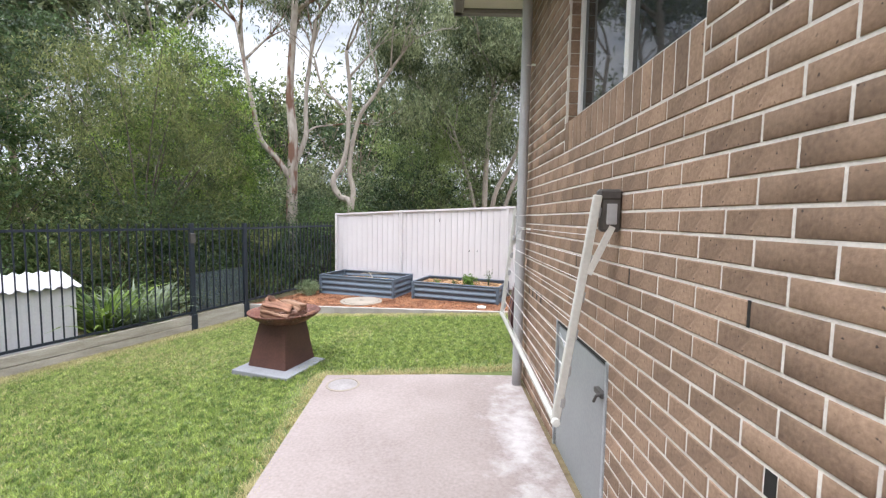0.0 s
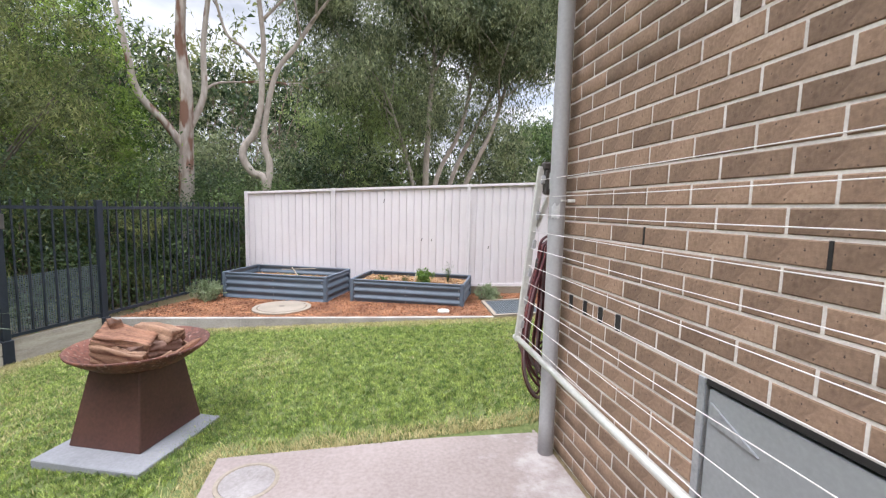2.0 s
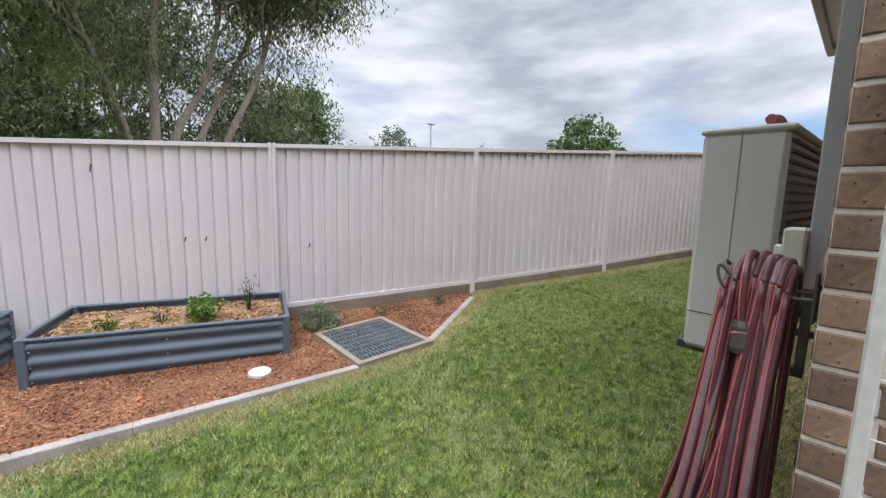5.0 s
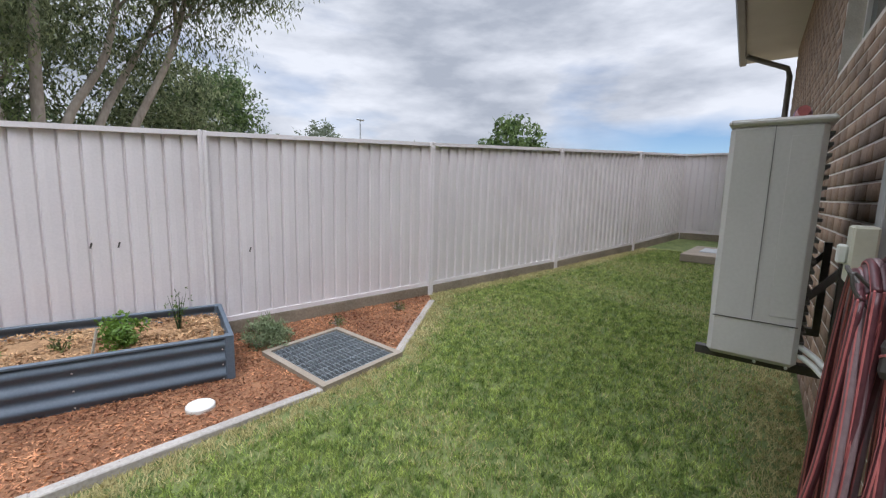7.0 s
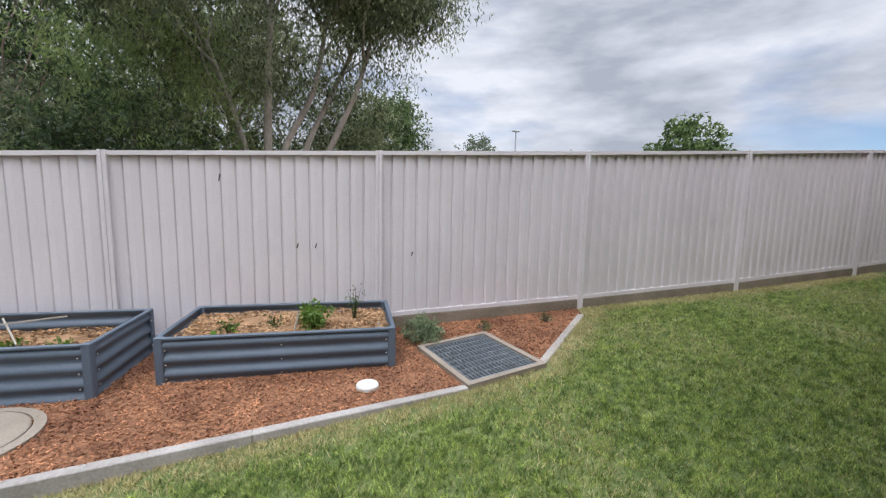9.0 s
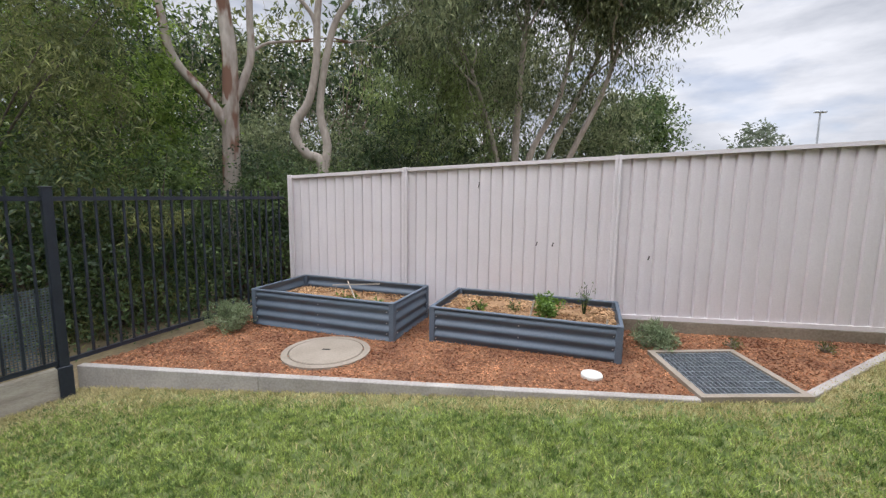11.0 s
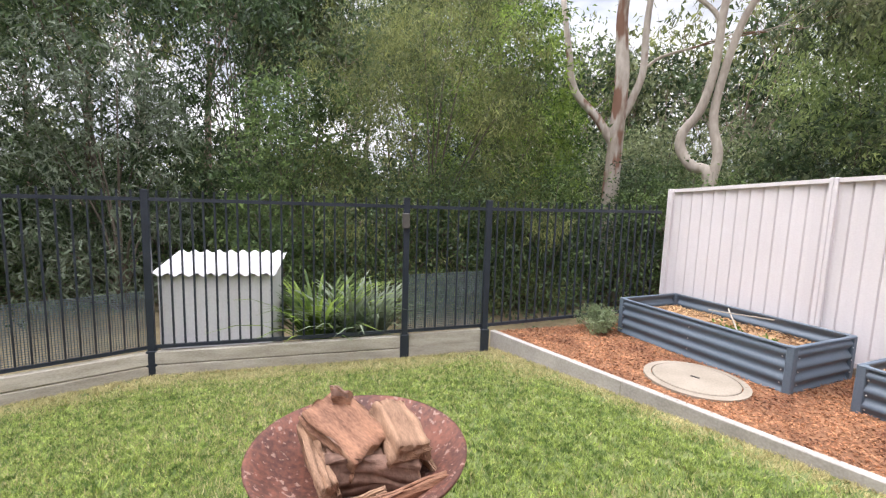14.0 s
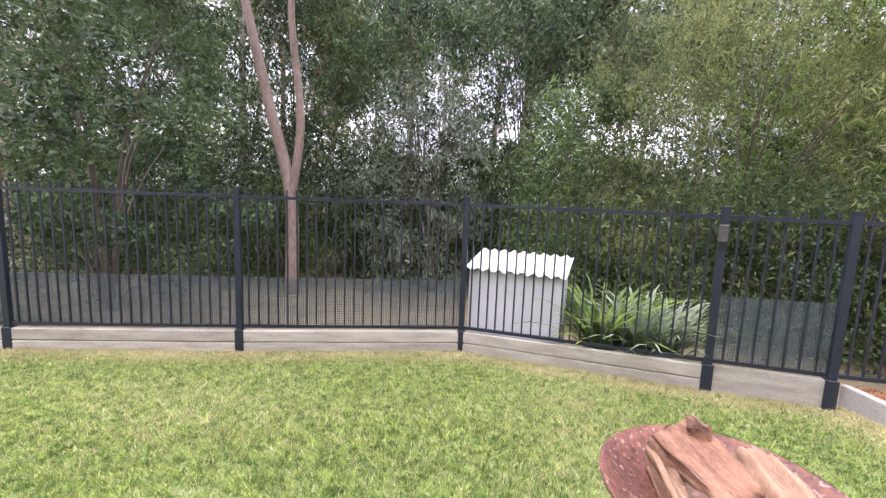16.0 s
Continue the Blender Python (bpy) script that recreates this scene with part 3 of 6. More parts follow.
for lo, hi in (((-W2, -L2, -0.1), (W2, -L2 + 0.05, 0.02)), ((-W2, L2 - 0.05, -0.1), (W2, L2, 0.02)), ((-W2, -L2 + 0.05, -0.1), (-W2 + 0.05, L2 - 0.05, 0.02)), ((W2 - 0.05, -L2 + 0.05, -0.1), (W2, L2 - 0.05, 0.02))):
    box(bm, lo, hi)
part("concrete_frame", bm, M_CONC2, grate, "pale concrete frame")
# solid black block between the bars; its colour stands for the pit's shade
bm = bmesh.new()
box(bm, (-W2 + 0.05, -L2 + 0.05, -0.1), (W2 - 0.05, L2 - 0.05, -0.009))
part("pit", bm, M_BLACK, grate, "black block painting the unlit depth of the pit")
for k in range(18):
    bm = bmesh.new()
    x = lerp(-W2 + 0.07, W2 - 0.07, k / 17)
    box(bm, (x - 0.0025, -L2 + 0.05, -0.03), (x + 0.0025, L2 - 0.05, 0.012))
    part("bar", bm, M_GRATE, grate)
for k in range(9):
    bm = bmesh.new()
    y = lerp(-L2 + 0.07, L2 - 0.07, k / 8)
    box(bm, (-W2 + 0.05, y - 0.003, -0.012), (W2 - 0.05, y + 0.003, 0.011))
    part("cross_bar", bm, M_GRATE, grate)

lid = thing("pit_lid", (-1.758, 7.86, float(mulch_z(-1.76))), "round grey concrete pit lid set in the mulch", "pit lid")
part("collar", lathe(bmesh.new(), [(0.405, -0.03), (0.405, 0.022), (0.345, 0.026), (0.345, -0.03)]), M_CONC2, lid)
part("cover", lathe(bmesh.new(), [(0.335, -0.03), (0.335, 0.026), (0.325, 0.032), (0, 0.034)]), M_CONC2, lid)
# no recess here: a thin black bar on the cover paints the slot's shade
bm = bmesh.new()
box(bm, (-0.035, -0.012, 0.034), (0.035, 0.012, 0.037))
part("lift_slot", bm, M_BLACK, lid, "black bar painting the shade of a lifting slot")
cap = thing("inspection_cap", (0.568, 7.44, float(mulch_z(0.57))), "small round white plastic inspection cap in the mulch", "drain cap")
part("disc", lathe(bmesh.new(), [(0.085, -0.02), (0.085, 0.022), (0.078, 0.03), (0, 0.031)], 32), M_WHITEPL, cap)
disc = thing("slab_cover", (-0.945, 3.97, slab_z(-0.945)), "round pale plastic drain cover set in the slab", "drain cover")
part("ring", lathe(bmesh.new(), [(0.17, 0.0), (0.17, 0.006), (0.15, 0.008), (0.145, 0.003)], 40), M_CONC2, disc)
part("cover", lathe(bmesh.new(), [(0.145, 0.001), (0.143, 0.005), (0.1, 0.009), (0, 0.01)], 40), M_COVER, disc)

# ---------------------------------------------------------------- white steel fence
white_fence = thing("steel_fence", (0, 0, 0), "off-white ribbed steel panel fence on a timber plinth", "fence", kind="structure")


def fence_bay(a, b):
    (x0, y0, t0), (x1, y1, t1) = a, b
    d = Vector((x1 - x0, y1 - y0, 0))
    ln = d.length
    d.normalize()
    nrm = Vector((d.y, -d.x, 0))

    def at(s, off, z):
        return Vector((x0, y0, z)) + d * s + nrm * off

    def tz(s):
        return lerp(t0, t1, s / ln)

    def bz(s):
        return tz(s) - 1.72

    bm = bmesh.new()
    prof, s = [], 0.0
    while s < ln:
        for ds, off in ((0.0, -0.016), (0.007, -0.016), (0.015, 0.016), (0.06, 0.012), (0.122, -0.002)):
            if s + ds < ln:
                prof.append((s + ds, off))
        s += 0.1325
    prof.append((ln, -0.016))
    lo = [bm.verts.new(at(s, o, bz(s))) for s, o in prof]
    hi = [bm.verts.new(at(s, o, tz(s) - 0.02)) for s, o in prof]
    for k in range(len(prof) - 1):
        bm.faces.new((lo[k], lo[k + 1], hi[k + 1], hi[k]))
    part("panel", bm, M_WHITE_STEEL, white_fence)
    for z0, z1, nm in ((-0.04, 0.0, "top_rail"), (-1.745, -1.70, "bottom_rail")):
        bm = bmesh.new()
        c = (z0 + z1) / 2
        bar(bm, at(0, 0.0, t0 + c), at(ln, 0.0, t1 + c), 0.08 if z1 == 0 else 0.05, z1 - z0)
        part(nm, bm, M_WHITE_STEEL, white_fence)
    bm = bmesh.new()
    bar(bm, at(0, 0.01, t0 - 1.745 - 0.13), at(ln, 0.01, t1 - 1.745 - 0.13), 0.06, 0.25)
    part("plinth", bm, M_PLINTH, white_fence, "weathered timber plinth")


def fence_post(x, y, t):
    bm = bmesh.new()
    box(bm, (-0.034, -0.054, 0), (-0.004, 0.054, 1.976), pose(x, y, t - 1.97, 0, 0, -14.5), 0.004)
    box(bm, (0.004, -0.054, 0), (0.034, 0.054, 1.976), pose(x, y, t - 1.97, 0, 0, -14.5), 0.004)
    box(bm, (-0.006, -0.046, 0), (0.006, 0.046, 1.972), pose(x, y, t - 1.97, 0, 0, -14.5))
    part("post", bm, M_WHITE_STEEL, white_fence)


for a, b in zip(FENCE, FENCE[1:]):
    fence_bay(a, b)
fence_bay((10.3, 6.64, 2.44), (10.42, 4.3, 2.44))
fence_bay((10.42, 4.3, 2.44), (10.54, 2.0, 2.44))
for p in FENCE + [(10.42, 4.3, 2.44)]:
    fence_post(*p)
for x, s in ((-0.33, 1.62), (0.33, 0.95), (0.5, 0.94), (1.45, 0.8)):
    bm = bmesh.new()
    i = 1 if x < 1.12 else 2
    f = (x - FENCE[i][0]) / (FENCE[i + 1][0] - FENCE[i][0])
    y, z = lerp(FENCE[i][1], FENCE[i + 1][1], f) - 0.022, lerp(FENCE[i][2], FENCE[i + 1][2], f) - 1.9 + s
    bar(bm, (x, y, z), (x + 0.012, y - 0.002, z + 0.07 if s > 1.5 else z + 0.045), 0.012, 0.005, (0, 1, 0))
    part("scratch", bm, M_DARKPLASTIC, white_fence, "dark scratch in the paint")

# ---------------------------------------------------------------- dark picket fence and gate
dark_fence = thing("picket_fence", (0, 0, 0), "dark navy steel picket fence on timber sleepers", "fence", kind="structure")


def sleeper_top(p):
    return float(ground_z(p[0])) + 0.26


def dark_run(a, b, gate=False, screen=0.0, sleepers=True, owner=None):
    owner = owner or dark_fence
    ax, ay, bx, by = a[0], a[1], b[0], b[1]
    d = Vector((bx - ax, by - ay, 0))
    ln = d.length
    d.normalize()
    za, zb = sleeper_top(a), sleeper_top(b)
    ta, tb = 1.45 if a[0] < -3 else 1.47, 1.45 if b[0] < -3 else 1.47

    def p(s, z0, z1):
        return Vector((ax, ay, 0)) + d * s + Vector((0, 0, lerp(z0, z1, s / ln)))

    for z0, z1, nm, h in ((ta, tb, "top_rail", 0.035), (za + 0.045, zb + 0.045, "bottom_rail", 0.035)):
        bm = bmesh.new()
        bar(bm, p(0.03, z0, z1), p(ln - 0.03, z0, z1), 0.03, h)
        part(nm, bm, M_NAVY, owner)
    n = max(2, int(ln / 0.108))
    for k in range(1, n):
        s = ln * k / n
        bm = bmesh.new()
        bar(bm, p(s, za + 0.03, zb + 0.03), p(s, ta + 0.09, tb + 0.09), 0.016, 0.016, (d.y, -d.x, 0))
        part("picket", bm, M_NAVY, owner)
    if screen:
        bm = bmesh.new()
        off = Vector((d.y, -d.x, 0)) * -0.02
        for k in range(int(ln / 0.022)):
            s = k * 0.022
            bar(bm, p(s, za + 0.03, zb + 0.03) + off, p(s, za + screen, zb + screen) + off, 0.0065, 0.0065, (d.y, -d.x, 0))
        for k in range(int(screen / 0.022)):
            bar(bm, p(0, za + 0.03 + k * 0.022, zb + 0.03 + k * 0.022) + off, p(ln, za + 0.03 + k * 0.022, zb + 0.03 + k * 0.022) + off, 0.0065, 0.0065)
        tagged(part("wire_mesh", bm, M_SCREEN, owner, "fine dark wire mesh"), kind="stuff")
    if sleepers:
        for k in range(2):
            bm = bmesh.new()
            z0, z1 = za - 0.07 - 0.145 * k, zb - 0.07 - 0.145 * k
            bar(bm, p(0.0, z0, z1), p(ln, z0, z1), 0.075, 0.138)
            bmesh.ops.bevel(bm, geom=bm.edges[:], offset=0.009, segments=1, affect="EDGES")
            part("sleeper", bm, M_SLEEPER, owner, "grey weathered timber sleeper")


for i in range(4):
    dark_run(DARK[i], DARK[i + 1], screen=0.0 if i == 3 else 0.62)
for i in range(1, 6):
    x, y = DARK[i]
    bm = bmesh.new()
    g = float(ground_z(x))
    rz = 30 if i > 3 else (16 if i == 3 else 0)
    box(bm, (-0.033, -0.033, -0.1), (0.033, 0.033, 1.535 - g), pose(x, y, g, 0, 0, -rz), 0.003)
    part("post", bm, M_NAVY, dark_fence)
    bm = bmesh.new()
    box(bm, (-0.048, -0.048, -0.08), (0.048, 0.048, 0.27), pose(x, y, g, 0, 0, -rz), 0.004)
    part("post_boot", bm, M_NAVY, dark_fence, "heavy dark steel post base")
    bm = bmesh.new()
    box(bm, (-0.037, -0.037, 1.535 - g), (0.037, 0.037, 1.547 - g), pose(x, y, g, 0, 0, -rz), 0.003)
    part("post_cap", bm, M_NAVY, dark_fence)
gate = thing("garden_gate", (0, 0, 0), "closed dark steel picket gate with wire mesh below", "gate")
dark_run(DARK[4], DARK[5], screen=0.68, sleepers=False, owner=gate)
bm = bmesh.new()
lx, ly = DARK[4]
box(bm, (-0.02, -0.05, 0), (0.03, 0.03, 0.16), pose(lx + 0.05, ly - 0.03, 1.22, 0, 0, -30), 0.006)
part("latch", bm, M_DARKPLASTIC, gate, "black gate latch")
bm = bmesh.new()
dv = Vector((DARK[5][0] - DARK[4][0], DARK[5][1] - DARK[4][1], 0)).normalized()
for k in range(2):
    s = sleeper_top(DARK[4]) - 0.07 - 0.145 * k, sleeper_top(DARK[5]) - 0.07 - 0.145 * k
    bar(bm, (*DARK[4], s[0]), (*DARK[5], s[1]), 0.06, 0.143)
part("sill_sleeper", bm, M_SLEEPER, dark_fence, "grey weathered timber sleeper under the gate")
dark_run(DARK[5], DARK[6], sleepers=False)

# ---------------------------------------------------------------- house
ROW, BRK, ROW0, PHASE = 0.08584, 0.2468, 0.0112, -0.008
EAVE = 4.12
house_wall = thing("wall_west", (0, 0, 0), "brown face-brick house wall with pale mortar joints", "wall", kind="structure")
WIN = (1.51, 3.06, 2.36, 3.6)       # y from, y to, sill, head
HATCH = (2.15, 3.09, 0.0, 0.952)             # y from, y to, bottom, top
HOLES = (4.065, 3.905, 3.752, 3.60)
HOLE_LOW, HOLE_TOP = ROW0 + 11 * ROW, ROW0 + 12 * ROW


def brick_rows(y_from, y_to, rows):
    """(row, y0, y1) for every brick of the west wall, in stretcher bond from the corner."""
    out = []
    for r in range(rows):
        z0, z1 = ROW0 + r * ROW, ROW0 + (r + 1) * ROW
        cuts, y = [y_to], y_to - PHASE - (BRK / 2 if r % 2 else BRK)
        while y > y_from:
            cuts.append(y)
            y -= BRK
        cuts.append(y_from)
        spans = [(b, a) for a, b in zip(cuts, cuts[1:])]
        for lo, hi, zb, zt in (WIN, HATCH):
            nxt = []
            for a, b in spans:
                if z1 <= zb + 0.01 or z0 >= zt - 0.01 or b <= lo or a >= hi:
                    nxt.append((a, b))
                else:
                    if a < lo - 0.03:
                        nxt.append((a, lo))
                    if b > hi + 0.03:
                        nxt.append((hi, b))
            spans = nxt
        if r == 11:
            for h in HOLES + (1.115,):
                nxt = []
                for a, b in spans:
                    if h + 0.024 <= a or h - 0.024 >= b:
                        nxt.append((a, b))
                    else:
                        if a < h - 0.04:
                            nxt.append((a, h - 0.02))
                        if b > h + 0.04:
                            nxt.append((h + 0.02, b))
                spans = nxt
        if r in (25, 26):
            nxt = []
            for a, b in spans:
                if b <= WIN[0] or a >= WIN[1]:
                    nxt.append((a, b))
                else:
                    if a < WIN[0] - 0.03:
                        nxt.append((a, WIN[0]))
                    if b > WIN[1] + 0.03:
                        nxt.append((WIN[1], b))
            spans = nxt
        out += [(r, a, b) for a, b in spans if b - a > 0.03]
    return out


JOINT = 0.0068
rows_all = brick_rows(-4.0, CORNER_Y, 48)
picked = [q for q in rows_all if q[1] > 1.1 and 4 <= q[0] <= 24]
picked = picked[:300]
picked_set = set(picked)
rest = [q for q in rows_all if q not in picked_set]


def brick_mesh(ln, depth=0.1, name="brick"):
    """One brick with softened front edges; its front looks along -x."""
    bm = bmesh.new()
    h, c = ROW - 2 * JOINT * 0.8, 0.004
    y, z = ln / 2, h / 2
    f = [bm.verts.new(p) for p in ((0, -y + c, -z + c), (0, y - c, -z + c), (0, y - c, z - c), (0, -y + c, z - c))]
    m = [bm.verts.new(p) for p in ((c, -y, -z), (c, y, -z), (c, y, z), (c, -y, z))]
    b = [bm.verts.new(p) for p in ((0.02, -y, -z), (0.02, y, -z), (0.02, y, z), (0.02, -y, z))]
    bm.faces.new(f[::-1])
    for k in range(4):
        bm.faces.new((f[k], f[(k + 1) % 4], m[(k + 1) % 4], m[k]))
        bm.faces.new((m[k], m[(k + 1) % 4], b[(k + 1) % 4], b[k]))
    bm.normal_update()
    bmesh.ops.recalc_face_normals(bm, faces=bm.faces[:])
    return bm


# backing leaf in mortar, in pieces round the openings
XB = WALL_X + 0.0045
bm = bmesh.new()
for lo, hi in (((XB, -4.0, -0.2), (XB + 0.2, WIN[0], EAVE + 0.1)), ((XB, WIN[1], -0.2), (XB + 0.2, CORNER_Y - 0.004, HOLE_LOW)),
               ((XB, WIN[1], HOLE_TOP), (XB + 0.2, CORNER_Y - 0.004, EAVE + 0.1)), ((XB, WIN[0], HATCH[3]), (XB + 0.2, WIN[1], ROW0 + 25 * ROW)),
               ((XB, WIN[0], WIN[3]), (XB + 0.2, WIN[1], EAVE + 0.1)), ((XB, WIN[0], -0.2), (XB + 0.2, HATCH[0], HATCH[3]))):
    box(bm, lo, hi)
ys = sorted([WIN[1]] + [h + s * 0.022 for h in HOLES for s in (-1, 1)] + [CORNER_Y - 0.004])
for a, b in list(zip(ys, ys[1:]))[::2]:
    box(bm, (XB, a, HOLE_LOW), (XB + 0.2, b, HOLE_TOP))
part("mortar", bm, M_MORTAR, house_wall, "pale recessed mortar")
# black boxes set almost flush in the openings paint their inner shade
bm = bmesh.new()
box(bm, (XB + 0.2, -4.0, -0.2), (XB + 0.26, CORNER_Y - 0.05, WIN[2] - 0.15))
for h in HOLES:
    box(bm, (XB - 0.002, h - 0.0185, HOLE_LOW + 0.004), (XB + 0.1, h + 0.0185, HOLE_TOP - 0.004))
box(bm, (WALL_X + 0.0035, 1.095, HOLE_LOW + 0.006), (WALL_X + 0.03, 1.135, HOLE_TOP - 0.006))
for h in (3.451, 2.711, 1.970, 1.230):
    box(bm, (WALL_X + 0.002, h - 0.006, ROW0 + 16 * ROW + 0.004), (WALL_X + 0.02, h + 0.006, ROW0 + 17 * ROW - 0.004))
part("vent_shade", bm, M_BLACK, house_wall, "black filling that paints the shade in the vents")

cache = {}


def brick_at(owner, mat, q, m):
    key = round(q[2] - q[1], 3)
    if key not in cache:
        cache[key] = mesh_of(brick_mesh(key - 2 * JOINT * 0.75), "brick")
        cache[key].materials.append(mat)
    ob = new("brick", cache[key])
    ob.parent = owner
    ob.matrix_world = m


for q in picked:
    brick_at(house_wall, M_BRICK, q, pose(WALL_X + random.uniform(-0.0012, 0.0012), (q[1] + q[2]) / 2, ROW0 + (q[0] + 0.5) * ROW))


def joined_bricks(name, spans, place, owner):
    """The remaining bricks of a wall in one mesh."""
    V, F = [], []
    for r, a, b in spans:
        ln, h, c = b - a - 2 * JOINT * 0.75, ROW - 2 * JOINT * 0.8, 0.004
        y, z, ym, zm = ln / 2, h / 2, (a + b) / 2, ROW0 + (r + 0.5) * ROW
        o = len(V)
        j = random.uniform(-0.0012, 0.0012)
        for px, e in ((0, c), (c, 0), (0.02, 0)):
            for sy, sz in ((-1, -1), (1, -1), (1, 1), (-1, 1)):
                V.append(place(px + j, ym + sy * (y - e), zm + sz * (z - e)))
        F.append((o + 3, o + 2, o + 1, o))
        for base in (0, 4):
            for k in range(4):
                k2 = (k + 1) % 4
                F.append((o + base + k, o + base + k2, o + base + 4 + k2, o + base + 4 + k))
    ob = raw_mesh(name, np.array(V), np.array(F), M_BRICKS, owner)
    ob.data.validate()
    return tagged(ob, kind="stuff")


joined_bricks("bricks", rest, lambda x, y, z: (WALL_X + x, y, z), house_wall)

# rowlock sill under the window, flush with the wall
for k in range(18):
    y = WIN[0] + (WIN[1] - WIN[0]) * (k + 0.5) / 18
    bm = bmesh.new()
    box(bm, (-0.001, -0.038, ROW0 + 25 * ROW + 0.006 - WIN[2]), (0.1, 0.038, 0.0), pose(WALL_X + random.uniform(-0.001, 0.001), y, WIN[2]), 0.004)
    for v in bm.verts:
        if v.co.x > WALL_X + 0.05 and v.co.z > WIN[2] - 0.05:
            v.co.z += 0.018
    part("sill_brick", bm, M_BRICK, house_wall)
bm = bmesh.new()
box(bm, (WALL_X + 0.0035, WIN[0], ROW0 + 25 * ROW), (WALL_X + 0.2, WIN[1], WIN[2] - 0.004))
part("sill_mortar", bm, M_MORTAR, house_wall)
for r in range(28, 42):
    for y, s in ((WIN[1], 1), (WIN[0], -1)):
        bm = bmesh.new()
        box(bm, (0.02, -0.004, -0.04), (0.11, 0.012, 0.04), pose(WALL_X, y - s * 0.002, ROW0 + (r - 0.5) * ROW), 0.003)
        part("jamb_brick", bm, M_BRICK, house_wall)

window = thing("window_1", (WALL_X + 0.08, (WIN[0] + WIN[1]) / 2, WIN[2] + 0.015), "sliding window with white aluminium frame and dark glass", "window", kind="structure")
wy, wh = (WIN[1] - WIN[0]) / 2 - 0.005, WIN[3] - WIN[2] - 0.015
for nm, lo, hi in (("jamb", (0, -wy, 0), (0.06, -wy + 0.05, wh)), ("jamb", (0, wy - 0.05, 0), (0.06, wy, wh)), ("sill", (0, -wy + 0.05, 0), (0.06, wy - 0.05, 0.05)),
                   ("head", (0, -wy + 0.05, wh - 0.05), (0.06, wy - 0.05, wh)), ("meeting_stile", (-0.005, -0.025, 0.05), (0.045, 0.025, wh - 0.05))):
    bm = bmesh.new()
    box(bm, lo, hi, None, 0.003)
    part(nm, bm, M_FRAME, window)
for a, b in ((-wy + 0.05, -0.025), (0.025, wy - 0.05)):
    bm = bmesh.new()
    box(bm, (0.02, a, 0.05), (0.026, b, wh - 0.05))
    part("pane", bm, M_GLASS, window, "dark reflecting glass")
# added black sheet: paints the darkness of the unlit room behind the panes
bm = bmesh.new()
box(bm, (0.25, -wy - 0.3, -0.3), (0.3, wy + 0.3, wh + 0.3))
part("room_shade_sheet", bm, M_BLACK, window, "added black sheet standing in for the unlit room")

hatch = thing("access_hatch", (WALL_X, (HATCH[0] + HATCH[1]) / 2, HATCH[2]), "grey painted steel sub-floor access door, closed", "hatch")
hy, hh = (HATCH[1] - HATCH[0]) / 2, HATCH[3] - HATCH[2]
# the black strip at the head is a painted shadow gap, not an opening
for nm, lo, hi in (("frame", (-0.004, -hy, 0), (0.06, -hy + 0.03, hh)), ("frame", (-0.004, hy - 0.03, 0), (0.06, hy, hh)), ("head_shade", (0.002, -hy + 0.03, hh - 0.022), (0.06, hy - 0.03, hh))):
    bm = bmesh.new()
    box(bm, lo, hi, None, 0.002)
    part(nm, bm, M_GALV if hi[1] < 0 or lo[1] > 0 else M_BLACK, hatch, "bare galvanised frame" if hi[1] < 0 or lo[1] > 0 else "black strip painting the shadow gap under the lintel")
bm = bmesh.new()
box(bm, (0.012, -hy + 0.034, 0.01), (0.05, hy - 0.034, hh - 0.036), None, 0.004)
leaf = part("door", bm, M_HATCH, hatch)
bm = bmesh.new()
v = [bm.verts.new(p) for p in ((0.004, hy - 0.05, hh - 0.08), (0.004, hy - 0.05, hh - 0.15), (0.004, hy - 0.24, hh - 0.17))]
w = [bm.verts.new(p.co + Vector((0.008, 0, 0))) for p in v]
bm.faces.new(v)
bm.faces.new(w[::-1])
for k in range(3):
    bm.faces.new((v[k], w[k], w[(k + 1) % 3], v[(k + 1) % 3]))
part("strap_hinge", bm, M_GALV, leaf, "tapered strap hinge")
bm = bmesh.new()
box(bm, (-0.02, -hy + 0.03, hh - 0.2), (0.012, -hy + 0.13, hh - 0.17), None, 0.004)
tube(bm, [(-0.01, -hy + 0.05, hh - 0.18), (-0.035, -hy + 0.05, hh - 0.19), (-0.04, -hy + 0.07, hh - 0.23)], 0.008)
part("latch", bm, M_DARKPLASTIC, leaf, "dark steel latch bolt")

# north wall
north = thing("wall_north", (0, 0, 0), "brown face-brick side wall of the house", "wall", kind="structure")
spans = []
NW = (2.5, 3.9, 2.357, 3.6)
NX = 0.966                                      # the corner, where the turned west wall ends
for r in range(48):
    z0, z1 = ROW0 + r * ROW, ROW0 + (r + 1) * ROW
    s = BRK / 2 if r % 2 else 0.0
    cuts = [0.0] + [s + k * BRK for k in range(0 if s else 1, 36)]
    for a, b in zip(cuts, cuts[1:]):
        xa, xb = NX + a, NX + b
        if z1 > NW[2] and z0 < NW[3] and xb > NW[0] and xa < NW[1]:
            if xa < NW[0] - 0.04:
                spans.append((r, a, NW[0] - NX))
            if xb > NW[1] + 0.04:
                spans.append((r, NW[1] - NX, b))
            continue
        spans.append((r, a, b))
joined_bricks("bricks", spans, lambda x, y, z: (NX + y, float(north_y(NX + y)) - x, z), north)
bm = bmesh.new()
